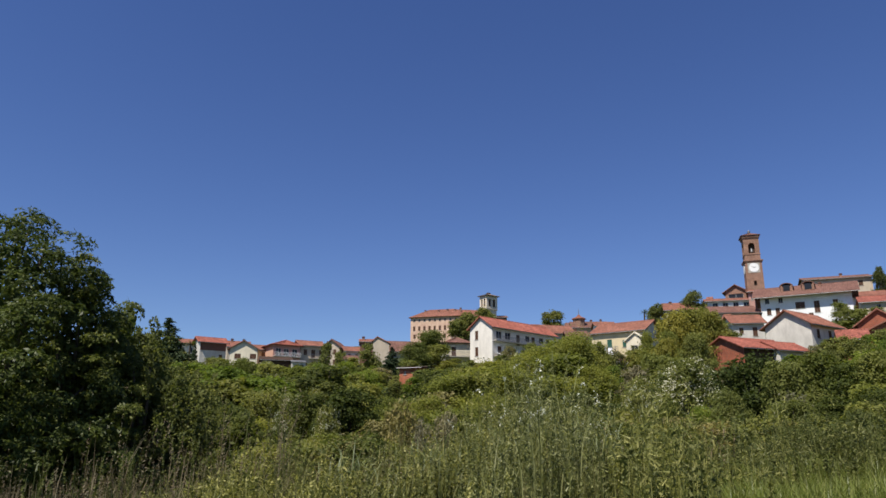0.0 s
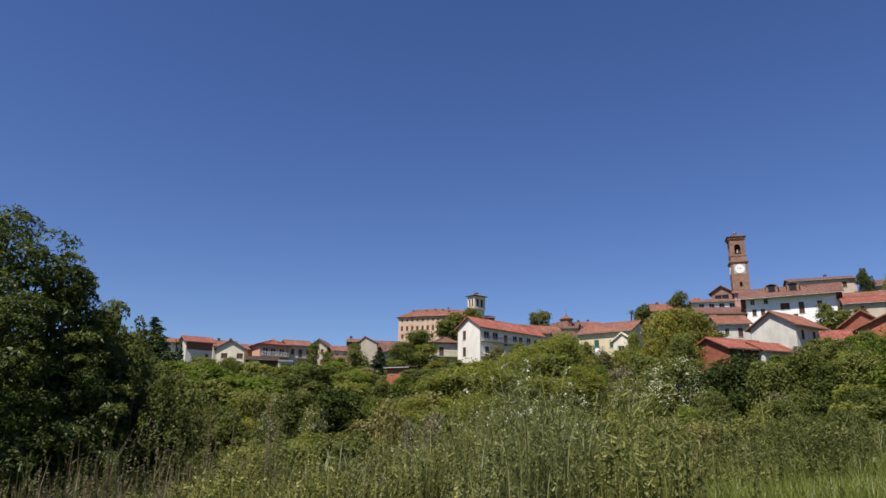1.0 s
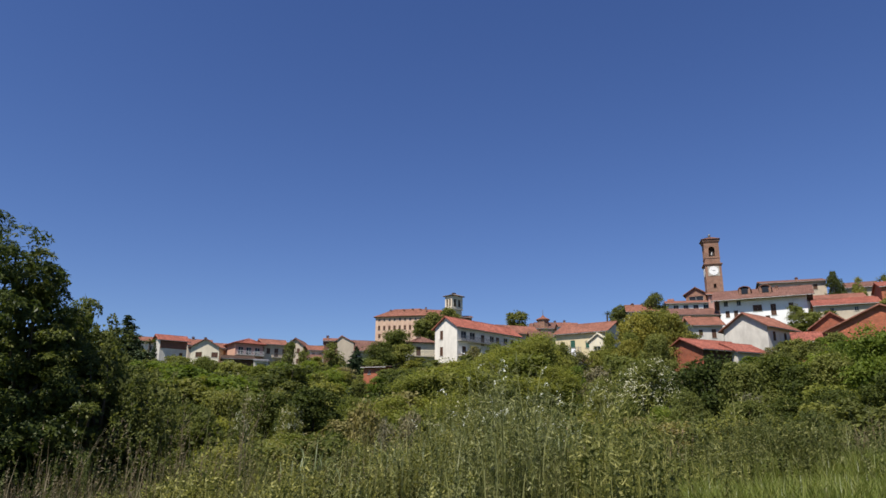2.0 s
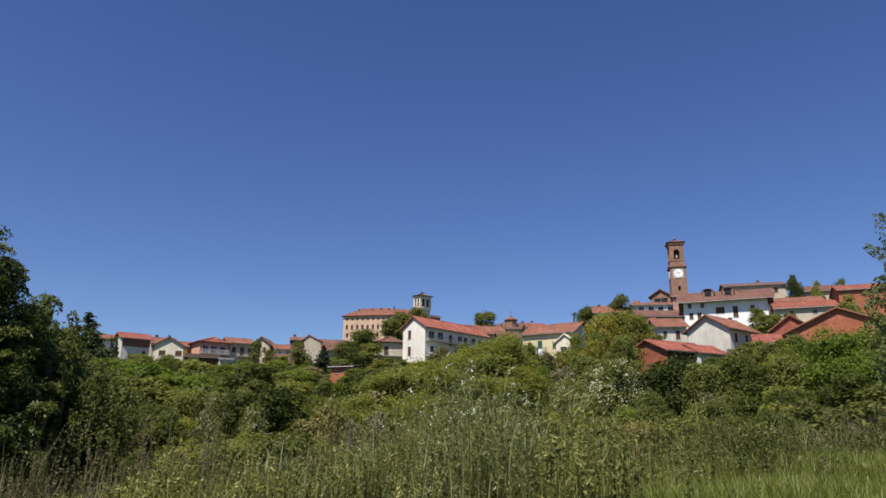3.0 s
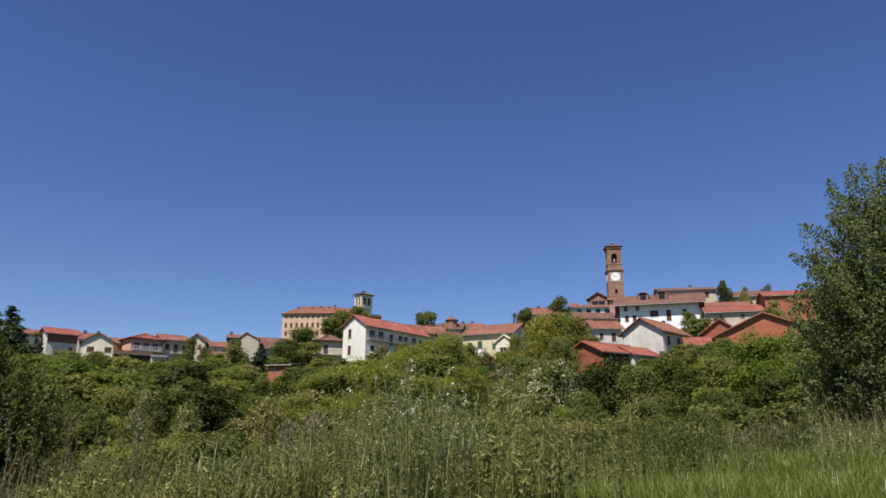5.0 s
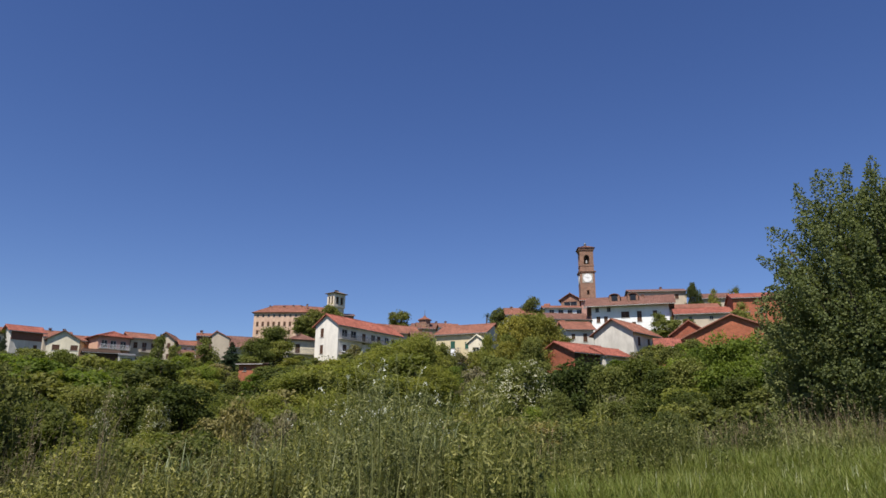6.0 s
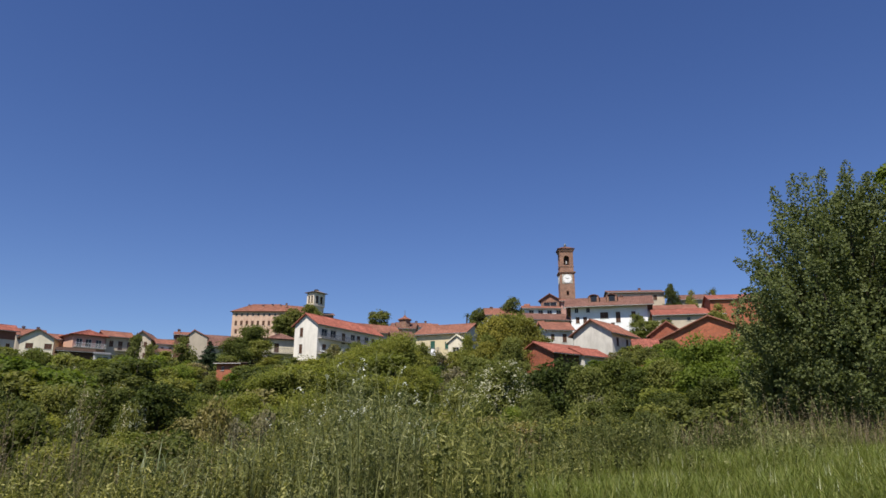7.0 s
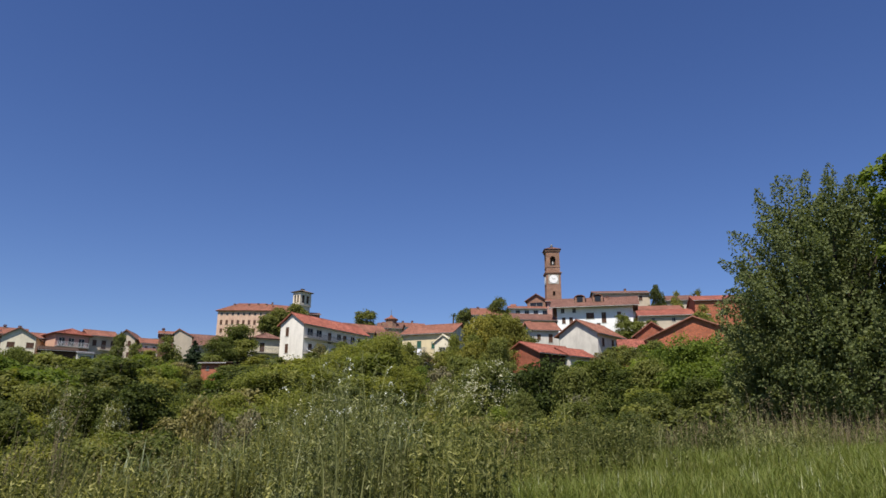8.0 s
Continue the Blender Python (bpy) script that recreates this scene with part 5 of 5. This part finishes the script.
def near_tree(name, label, x, y, ztop, rad, mat, seed, prof, pads, style, leaf, per, trunk_r=0.22, category="tree"):
    """A close tree. prof: height, width of the crown as shares of the whole. Its leaves sit on boughs:
    'spray' boughs are flat, with rosettes of hanging leaflets on top; 'plume' boughs are spindles that rise outwards."""
    rng = np.random.default_rng(seed)
    z = ground(x, y)
    h = ztop - z
    pr = np.array(prof)
    grid = np.linspace(pr[0, 0], 1.0, 200)
    wide = np.interp(grid, pr[:, 0], pr[:, 1])
    cum = np.cumsum(wide ** 1.2 + 0.04)
    t = np.interp((np.arange(pads) + rng.uniform(0, 1, pads)) / pads * cum[-1], cum, grid)
    R = np.interp(t, pr[:, 0], pr[:, 1]) * rad
    az = np.arange(pads) * 2.39996 + rng.normal(size=pads) * 0.5
    out = np.stack([np.cos(az), np.sin(az), np.zeros(pads)], 1)
    lump = 1.0 + 0.12 * np.sin(3 * az + 9 * t) + 0.09 * np.sin(5 * az - 14 * t + seed)
    q = R * lump * np.sqrt(rng.uniform(0.3, 1.0, pads))
    c = out * q[:, None]
    c[:, 2] = t * h
    steep = np.clip((t - 0.25) * 1.3, 0, 1)[:, None]
    up = np.array([0, 0, 1.0])
    P, O, A = [], [], []
    if style == "plume":
        axis = out * (1.0 - 0.75 * steep) + up * (0.35 + 0.9 * steep) + rng.normal(size=(pads, 3)) * 0.22
        axis /= np.linalg.norm(axis, axis=1, keepdims=True)
        ln = rad * rng.uniform(0.26, 0.5, pads) * (1.0 - 0.3 * t)
        wd = ln * rng.uniform(0.26, 0.4, pads)
        u = rng.uniform(-0.55, 1.0, (pads, per)) ** 1.0
        taper = np.sqrt(np.clip(1.0 - np.abs(u * 0.92 + 0.06) ** 1.6, 0.02, 1))
        d = unit(rng, pads * per).reshape(pads, per, 3)
        d -= axis[:, None, :] * (d * axis[:, None, :]).sum(2, keepdims=True)
        d /= np.linalg.norm(d, axis=2, keepdims=True) + 1e-9
        r = taper * wd[:, None] * rng.uniform(0.45, 1.1, (pads, per))
        p = c[:, None, :] + axis[:, None, :] * (u * ln[:, None])[:, :, None] + d * r[:, :, None]
        P.append(p.reshape(-1, 3))
        O.append((d + axis[:, None, :] * 0.25 + up * 0.35).reshape(-1, 3))
        A.append((axis[:, None, :] * 0.7 + d * 0.6 + rng.normal(size=d.shape) * 0.45).reshape(-1, 3))
    else:
        br = rad * rng.uniform(0.11, 0.2, pads)
        ros = per
        d = unit(rng, pads * ros).reshape(pads, ros, 3)
        d[:, :, 2] = np.abs(d[:, :, 2]) * np.where(rng.uniform(size=(pads, ros)) < 0.22, -1, 1)
        d += out[:, None, :] * 0.45
        d /= np.linalg.norm(d, axis=2, keepdims=True)
        rc = c[:, None, :] + d * br[:, None, None] * rng.uniform(0.65, 1.12, (pads, ros, 1)) * np.array([1.15, 1.15, 0.7])
        rc, d = rc.reshape(-1, 3), d.reshape(-1, 3)
        k = 8
        n = len(rc)
        turn = (np.arange(k) * 2 * math.pi / k)[None, :] + rng.uniform(0, 6.3, (n, 1))
        hub = d + up * 0.7
        hub /= np.linalg.norm(hub, axis=1, keepdims=True)
        e1 = np.cross(hub, unit(rng, n))
        e1 /= np.linalg.norm(e1, axis=1, keepdims=True) + 1e-9
        e2 = np.cross(hub, e1)
        ray = e1[:, None, :] * np.cos(turn)[:, :, None] + e2[:, None, :] * np.sin(turn)[:, :, None]
        P.append((rc[:, None, :] + ray * leaf[0] * 0.25).reshape(-1, 3))
        A.append((ray + hub[:, None, :] * 0.25 - up * 0.4).reshape(-1, 3))
        O.append((hub[:, None, :] + ray * 0.45).reshape(-1, 3))
    # inner leaves, in the tree's own shade
    m = int(len(P[0]) * 0.16)
    ti = np.interp(rng.uniform(0, cum[-1], m), cum, grid) * 0.94
    ai = rng.uniform(0, 2 * math.pi, m)
    qi = np.interp(ti, pr[:, 0], pr[:, 1]) * rad * rng.uniform(0.1, 0.72, m)
    P.append(np.stack([qi * np.cos(ai), qi * np.sin(ai), ti * h], 1))
    A.append(unit(rng, m))
    O.append(P[-1] * np.array([1, 1, 0]) + unit(rng, m))
    size = np.concatenate([np.full(len(P[0]), 1.0), np.full(m, 1.9)])
    p, o, al = np.concatenate(P), np.concatenate(O), np.concatenate(A)
    p[:, 2] = np.maximum(p[:, 2], 0.12)
    crown = mesh_np("crown", leaf_quads(p, al, leaf[0] * size, leaf[1] * size, rng, o, 0.85), 4, mat)
    root = new(name)
    root.matrix_world = pose(x, y, z)
    tagged(root, label, category, "near trees")
    pick = rng.choice(pads, min(pads, 34), replace=False)
    part("trunk", trunk_mesh(rng, h, trunk_r, [(*(c[i] * np.array([0.9, 0.9, 1.0])).tolist(), 0.3) for i in pick]), root)
    part("crown", crown, root)
    return root


BUSHY = ((0.03, 0.75), (0.15, 0.95), (0.35, 1.0), (0.6, 0.88), (0.8, 0.62), (0.93, 0.32), (1.0, 0.04))
BROAD = ((0.05, 0.82), (0.2, 0.96), (0.4, 1.0), (0.55, 0.96), (0.72, 0.88), (0.86, 0.78), (0.95, 0.52), (1.0, 0.12))
HIGH = ((0.3, 0.25), (0.45, 0.7), (0.62, 1.0), (0.8, 0.92), (0.93, 0.6), (1.0, 0.15))
FULL = ((0.03, 0.9), (0.2, 1.0), (0.42, 0.92), (0.62, 0.8), (0.78, 0.62), (0.9, 0.4), (1.0, 0.06))
SPIRE = ((0.03, 0.86), (0.2, 1.0), (0.42, 0.86), (0.62, 0.66), (0.78, 0.46), (0.9, 0.27), (1.0, 0.04))
near_tree("tree", "tall dark walnut tree at the meadow's edge", -14.6, 22.4, 8.9, 4.3, L_WALNUT, 101, FULL, 200, "spray", (0.16, 0.062), 36, 0.3)
near_tree("tree", "leafy dark tree crowding the walnut", -18.30, 23.77, 8.6, 4.0, L_WALNUT, 105, SPIRE, 80, "spray", (0.18, 0.07), 28)
near_tree("tree", "walnut sapling beside the taller tree", -12.4, 23.6, 7.7, 2.7, L_WALNUT, 103, SPIRE, 100, "spray", (0.15, 0.058), 34)
near_tree("tree", "young dark tree behind the tall one", -12.0, 25.6, 6.3, 2.7, L_WALNUT, 109, SPIRE, 90, "spray", (0.16, 0.065), 30)
near_tree("tree", "dark young tree at the walnut's foot", -10.5, 25.1, 5.2, 2.3, L_DARK, 121, SPIRE, 100, "plume", (0.12, 0.08), 110)
near_tree("bush", "dark bush in the walnut's shade", -9.2, 26.3, 3.5, 1.9, L_DARK, 122, BUSHY, 70, "plume", (0.11, 0.07), 100, 0.08, "shrub")
near_tree("bush", "low dark bush by the dry stalks", -7.2, 26.2, 2.2, 1.5, L_DEEP, 123, BUSHY, 60, "spray", (0.12, 0.06), 24, 0.06, "shrub")
near_tree("tree", "dark bushy tree beside the walnut", -13.6, 31.5, 6.0, 3.2, L_DARK, 107, SPIRE, 120, "plume", (0.14, 0.09), 130)
near_tree("tree", "lower bushy growth running down the slope", -13.0, 36.2, 4.6, 2.6, L_DARK, 108, BUSHY, 80, "plume", (0.15, 0.1), 100)
near_tree("tree", "silvery green poplar with upright shoots", 22.72, 22.54, 11.9, 3.45, L_WILLOW, 111, BROAD, 310, "plume", (0.115, 0.085), 170, 0.28)
near_tree("tree", "second poplar behind the first", 25.4, 23.4, 11.9, 3.0, L_WILLOW, 112, BROAD, 130, "plume", (0.13, 0.09), 110)
near_tree("tree", "broad poplar growth beside the taller one", 21.9, 24.3, 8.4, 2.5, L_WILLOW, 113, BROAD, 130, "plume", (0.12, 0.085), 140)
near_tree("tree", "bright green tree at the field's edge", 24.35, 17.0, 12.7, 3.6, L_LIME, 117, HIGH, 110, "spray", (0.17, 0.1), 24)


# ---- meadow ----
L_GRASS = leafy("grass_blades", [(0.110, 0.142, 0.027), (0.150, 0.185, 0.039), (0.219, 0.222, 0.070)], 0.4, 0.36)
L_WEED = leafy("weed_leaves", [(0.050, 0.060, 0.020), (0.195, 0.203, 0.062), (0.375, 0.365, 0.165)], 0.42, 0.45)
L_WEED2 = leafy("herb_leaves", [(0.050, 0.064, 0.018), (0.182, 0.194, 0.054), (0.350, 0.345, 0.140)], 0.42, 0.5)
L_HERB = leafy("dark_herb_leaves", [(0.076, 0.088, 0.023), (0.130, 0.142, 0.038), (0.227, 0.220, 0.075)], 0.4, 0.6)
L_REED = leafy("reed_leaves", [(0.170, 0.190, 0.075), (0.250, 0.270, 0.120), (0.380, 0.390, 0.220)], 0.4, 0.45)
L_DRY = leafy("dry_stalks", [(0.13, 0.09, 0.05), (0.20, 0.15, 0.085), (0.30, 0.25, 0.15)], 0.2, 0.7)


def sector(rng, n, r0, r1, b0, b1):
    r = np.sqrt(rng.uniform(r0 * r0, r1 * r1, n))
    b = np.radians(rng.uniform(b0, b1, n))
    x, y = r * np.sin(b), r * np.cos(b)
    return np.stack([x, y, ground_np(x, y) - 0.02], 1)


def tufts(rng, n, per, r0, r1, b0, b1):
    """Roots of grass in loose tufts."""
    c = np.repeat(sector(rng, n, r0, r1, b0, b1), per, 0)
    c[:, :2] += rng.normal(size=(len(c), 2)) * 0.16
    c[:, 2] = ground_np(c[:, 0], c[:, 1]) - 0.02
    return c


def patch(p):
    """0 to 1: where the meadow grows lower or higher."""
    x, y = p[:, 0], p[:, 1]
    return np.clip(0.5 + 0.26 * np.sin(x * 0.9 + 1.3 * np.sin(y * 0.5)) + 0.24 * np.sin(y * 1.3 + x * 0.4) + 0.14 * np.sin(x * 2.7 - y * 2.1), 0.0, 1.2)


def growth(p):
    """The meadow's edge grows tallest straight ahead, on a low mound."""
    b = np.degrees(np.arctan2(p[:, 0], p[:, 1]))
    return np.interp(b, [-40, -19, -12, 16, 21], [0.4, 0.42, 0.9, 0.95, 0.85]) + 0.35 * np.exp(-((b - 7.5) / 4.5) ** 2)


def wild(p, margin=0.0):
    """Whether a root lies outside the mown-looking bright grass, whose edge runs slantwise up the field."""
    b = np.degrees(np.arctan2(p[:, 0], p[:, 1]))
    edge = np.interp(b, [16, 22, 30, 45], [0, 8.5, 14, 20.5]) + 0.9 * np.sin(b * 1.7) + 0.6 * np.sin(b * 4.1 + 1)
    return np.hypot(p[:, 0], p[:, 1]) > edge - margin


def blades(p, hgt, width, rng, lean=0.35):
    """Bent grass blades of three triangles each."""
    n = len(p)
    a = rng.uniform(0, 2 * math.pi, n)
    d = np.stack([np.cos(a), np.sin(a), np.zeros(n)], 1)
    s = np.stack([-np.sin(a), np.cos(a), np.zeros(n)], 1)
    h = (hgt * rng.uniform(0.55, 1.25, n))[:, None]
    w = (width * rng.uniform(0.7, 1.3, n))[:, None]
    k = (lean * rng.uniform(0.2, 1.6, n))[:, None]
    up = np.array([0, 0, 1.0])
    m = p + up * h * 0.6 + d * h * k * 0.3
    t = p + up * h * 0.97 + d * h * k
    v = np.stack([p - s * w * 0.5, p + s * w * 0.5, m + s * w * 0.4, p - s * w * 0.5, m + s * w * 0.4, m - s * w * 0.4, m - s * w * 0.4, m + s * w * 0.4, t], 1)
    return v.reshape(-1, 3)


def meadow():
    rng = np.random.default_rng(9)
    p = np.concatenate([tufts(rng, 1900, 20, 9, 20, 15, 52), tufts(rng, 750, 20, 19, 30, 15, 52)])
    far = wild(p, -2.0)
    p = p[~far | (rng.uniform(size=len(p)) < 0.22)]
    ob = new("grass", mesh_np("grass", blades(p, 0.30 + 0.30 * patch(p), 0.013, rng, 0.55), 3, L_GRASS))
    tagged(ob, "bright green meadow grass", "grass", kind="stuff")
    p = np.concatenate([tufts(rng, 200, 18, 11, 18, -20, 14), tufts(rng, 240, 18, 18, 28, -15, 14), tufts(rng, 90, 18, 20, 28, 28, 45)])
    p = p[wild(p, 2.0)]
    ob = new("tall_grass", mesh_np("tall_grass", blades(p, 0.3 + 0.62 * patch(p), 0.012, rng, 0.7), 3, L_WEED))
    tagged(ob, "tall wild grass gone to seed", "grass", kind="stuff")
    p = tufts(rng, 190, 14, 15, 27, -16, 14)
    ob = new("tall_grass", mesh_np("tall_grass", blades(p, 0.4 + 0.7 * patch(p), 0.014, rng, 0.6), 3, L_GRASS))
    tagged(ob, "fresh green tufts in the wild grass", "grass", kind="stuff")
    p = np.concatenate([tufts(rng, 230, 9, 12, 28, -36, 12), tufts(rng, 150, 9, 21, 29, 30, 52)])
    p = p[wild(p)]
    ob = new("dry_grass", mesh_np("dry_grass", blades(p, 0.95, 0.012, rng, 0.35), 3, L_DRY))
    tagged(ob, "dry brown grass stalks among the green", "grass", kind="stuff")


def arching(p, length, width, rng):
    """Long narrow leaves that rise and bow over, five joints each."""
    n, k = len(p), 5
    a = rng.uniform(0, 2 * math.pi, n)
    d = np.stack([np.cos(a), np.sin(a), np.zeros(n)], 1)
    s = np.stack([-np.sin(a), np.cos(a), np.zeros(n)], 1)
    ln = (length * rng.uniform(0.6, 1.3, n))[:, None]
    reach = rng.uniform(0.35, 0.9, n)[:, None]
    pts = []
    for i in range(k + 1):
        t = i / k
        pts.append(p + np.array([0, 0, 1.0]) * ln * (1.25 * t - 0.75 * t * t * reach) + d * ln * reach * t * t * 0.9)
    v = []
    for i in range(k):
        w0, w1 = width * (1 - (i / k) ** 2) * 0.5, width * (1 - ((i + 1) / k) ** 2) * 0.5
        q = [pts[i] - s * w0, pts[i] + s * w0, pts[i + 1] + s * w1, pts[i + 1] - s * w1]
        v.append(np.stack([q[0], q[1], q[2], q[0], q[2], q[3]], 1))
    return np.concatenate(v, 1).reshape(-1, 3)


def weeds(name, label, rng, roots, height, leaf, mat, per=22, stem_w=0.012, gap=-0.75, droop=0.0):
    # clumps with gaps between them
    x, y = roots[:, 0], roots[:, 1]
    roots = roots[np.sin(x * 3.1 + 1.7 * np.sin(y * 1.1)) + np.sin(y * 2.3 - x * 1.4) + 0.8 * np.sin(x * 6.3 + y * 3.7) + rng.normal(size=len(roots)) * 0.4 > gap]
    n = len(roots)
    h = height * rng.uniform(0.5, 1.3, n) * (0.3 + 1.08 * patch(roots)) * growth(roots)
    lean = rng.normal(size=(n, 3)) * np.array([0.12, 0.12, 0])
    t = rng.uniform(0.12, 1.0, (n, per))
    c = roots[:, None, :] + (np.array([0, 0, 1.0]) + lean)[:, None, :] * (h[:, None] * t)[:, :, None]
    al = unit(rng, n * per)
    al[:, 2] = np.abs(al[:, 2]) * 0.9 + 0.35 - droop
    tri = leaf_tris(c.reshape(-1, 3), al, leaf[0], leaf[1], rng, unit(rng, n * per) + np.array([0, 0, 0.5]))
    st = blades(np.repeat(roots, 2, 0) + rng.normal(size=(2 * n, 3)) * np.array([0.06, 0.06, 0]), np.repeat(h, 2) * 1.0, stem_w * 1.2, rng, 0.25)
    ob = new(name, mesh_np(name, np.concatenate([tri, st]), 3, mat))
    tagged(ob, label, "weeds", kind="stuff")
    return roots, h, lean


def verge():
    rng = np.random.default_rng(19)
    # a mound of tall weeds ahead, lower ones to both sides
    r1 = np.concatenate([sector(rng, 420, 16, 21, 1, 14), sector(rng, 260, 17, 22, 3, 11)])
    r1, h, lean = weeds("tall_weeds", "tall thin weeds with pale tips", rng, r1, 1.6, (0.22, 0.021), L_WEED, 56, droop=0.3, gap=-0.5)
    tips = r1 + (np.array([0, 0, 1.0]) + lean) * h[:, None]
    pick = tips[rng.uniform(size=len(tips)) < 0.02]
    c = np.repeat(pick, 14, 0) + rng.normal(size=(len(pick) * 14, 3)) * np.array([0.035, 0.035, 0.07])
    ob = new("seed_heads", mesh_np("seed_heads", leaf_quads(c, unit(rng, len(c)), 0.035, 0.02, rng), 4, M_FLOWER))
    tagged(ob, "whitish seed heads on the tall weeds", "weeds", kind="stuff")
    # pale bent spikes: some upright, most nodding over
    top = tips[(tips[:, 2] > np.quantile(tips[:, 2], 0.3)) & (rng.uniform(size=len(tips)) < 0.2)]
    run = np.linspace(0, 1, 14)[None, :, None]
    side = rng.normal(size=(len(top), 1, 3)) * np.array([1, 1, 0]) * 0.16
    nod = rng.uniform(0.0, 0.32, (len(top), 1, 1))
    c = top[:, None, :] + run * np.array([0, 0, 0.30]) * rng.uniform(0.5, 1.2, (len(top), 1, 1)) + side * run ** 1.5 - np.array([0, 0, 1.0]) * nod * run ** 3
    c = c.reshape(-1, 3) + rng.normal(size=(len(top) * 14, 3)) * 0.008
    ob = new("flower_spikes", mesh_np("flower_spikes", leaf_quads(c, unit(rng, len(c)), 0.05, 0.036, rng), 4, M_FLOWER))
    tagged(ob, "slender bent whitish flower spikes on the tall weeds", "weeds", kind="stuff")
    beds = ((L_WEED, 1.25, (0.115, 0.02), "leafy yellow-green weeds"), (L_WEED2, 1.25, (0.10, 0.028), "leafy deep green weeds"), (L_OLIVE, 1.2, (0.085, 0.02), "grey-green feathery weeds"))
    root_a = np.concatenate([sector(rng, 3900, 12, 20, -22, 32), sector(rng, 1500, 8.5, 13, -18, 26)])
    root_a = root_a[wild(root_a)]
    root_b = sector(rng, 3800, 19, 29, -27, 38)
    root_b = root_b[wild(root_b)]
    for (k, (mat, hh, lf, lab)) in enumerate(beds):
        for root, grow, where in ((root_a, 1.0, "in the meadow"), (root_b, 1.05, "along the meadow's edge")):
            f = np.sin(root[:, 0] * 0.55 + 2.1 * k + np.sin(root[:, 1] * 0.7)) + 0.7 * np.sin(root[:, 1] * 0.8 - root[:, 0] * 0.33 + 4.0 * k) + rng.normal(size=len(root)) * 0.5
            right = np.degrees(np.arctan2(root[:, 0], root[:, 1])) > 13
            weeds("weeds", lab + " " + where, rng, root[(f > 0.5) & ~right], hh * grow, lf, mat, 44, gap=-0.25)
            if k == 1:
                weeds("weeds", "dark leafy herbs " + where, rng, root[(f > -0.3) & right], hh * grow * 0.9, (0.115, 0.034), L_HERB, 44, gap=-0.3)
            elif k == 0:
                weeds("weeds", "upright fresh green herbs " + where, rng, root[(f > 0.7) & right], hh * grow, (0.16, 0.022), L_WEED2, 40, gap=-0.2)
    r2 = np.concatenate([sector(rng, 420, 14, 22, -10, 16), sector(rng, 260, 14, 21, 2, 13)])
    r2[:, 2] += rng.uniform(0.25, 0.9, len(r2)) * growth(r2)
    ob = new("reed_grass", mesh_np("reed_grass", arching(r2, 0.75, 0.03, rng), 3, L_REED))
    tagged(ob, "pale arching leaves of tall reed grass", "grass", kind="stuff")
    weeds("weeds", "scattered weeds in the bright grass", rng, sector(rng, 700, 14, 24, 19, 44), 0.85, (0.11, 0.026), L_WEED, 26)
    weeds("weeds", "green weeds along the upper field edge", rng, sector(rng, 800, 21, 29, 20, 52), 0.95, (0.13, 0.032), L_WEED2, 24)
    weeds("dry_weeds", "brown dry weed stems with seed heads", rng, sector(rng, 320, 13, 22, -36, -12), 3.3, (0.08, 0.017), L_DRY, 40)
    weeds("leafy_stalks", "upright leafy weed stalks before the dark trees", rng, sector(rng, 200, 13, 21, -36, -11), 3.2, (0.085, 0.032), L_HERB, 60, gap=-0.2)
    weeds("dry_weeds", "brown dry weed stems by the field's edge", rng, sector(rng, 300, 22, 28, 32, 52), 1.6, (0.075, 0.018), L_DRY, 20)
    spots = sector(rng, 240, 14, 25, -10, 22)
    weeds("dry_weeds", "scattered dry stems in the meadow", rng, spots[wild(spots)], 1.15, (0.09, 0.03), L_DRY, 18)


def undergrowth():
    """Low scrub that covers the slope between the trees."""
    for seed, mat, lab in ((72, L_DARK, "low dark scrub between the trees"),):
        rng = np.random.default_rng(seed)
        c = np.concatenate([sector(rng, 1300, 30, 70, -31, 42), sector(rng, 1200, 70, 150, -30, 26)])
        c = np.repeat(c, 11, 0)
        c[:, :2] += rng.normal(size=(len(c), 2)) * 0.8
        c[:, 2] = ground_np(c[:, 0], c[:, 1]) + rng.uniform(0, 1, len(c)) ** 1.5 * 1.3
        al = unit(rng, len(c))
        al[:, 2] = np.abs(al[:, 2])
        face = unit(rng, len(c)) * 0.7 + np.array([0, 0, 1.0])
        ob = new("undergrowth", mesh_np("undergrowth", leaf_quads(c, al, 0.34, 0.22, rng, face), 4, mat))
        tagged(ob, lab, "scrub", kind="stuff")


meadow()
verge()
undergrowth()


def flower_stalk(x, y, ztop):
    """One tall pale stem with small side stems and a flat flower head."""
    g = ground(x, y)
    h = ztop - g
    root = tagged(new("flower_stalk"), "tall pale weed stalk with flat flower head", "plant", "tall stalks")
    root.matrix_world = pose(x, y, g - 0.05)
    part("stem", Build().tube([(0, 0, 0), (0.03, 0, h * 0.5), (0.01, 0.02, h)], [0.014, 0.011, 0.008], 6).mesh("stem", M_STALK), root)
    hd = Build()
    for i in range(7):
        a = i * 0.9
        r = 0.03 + 0.008 * i
        hd.tube([(0.01, 0.02, h - 0.12), (r * math.cos(a), r * math.sin(a), h + 0.02)], [0.004, 0.01], 5)
    part("flower_head", hd.mesh("flower_head", M_FLOWER), root)


M_STALK = plain("pale_stem", (0.24, 0.27, 0.13), 0.7)
flower_stalk(1.82, 20.42, 3.30)
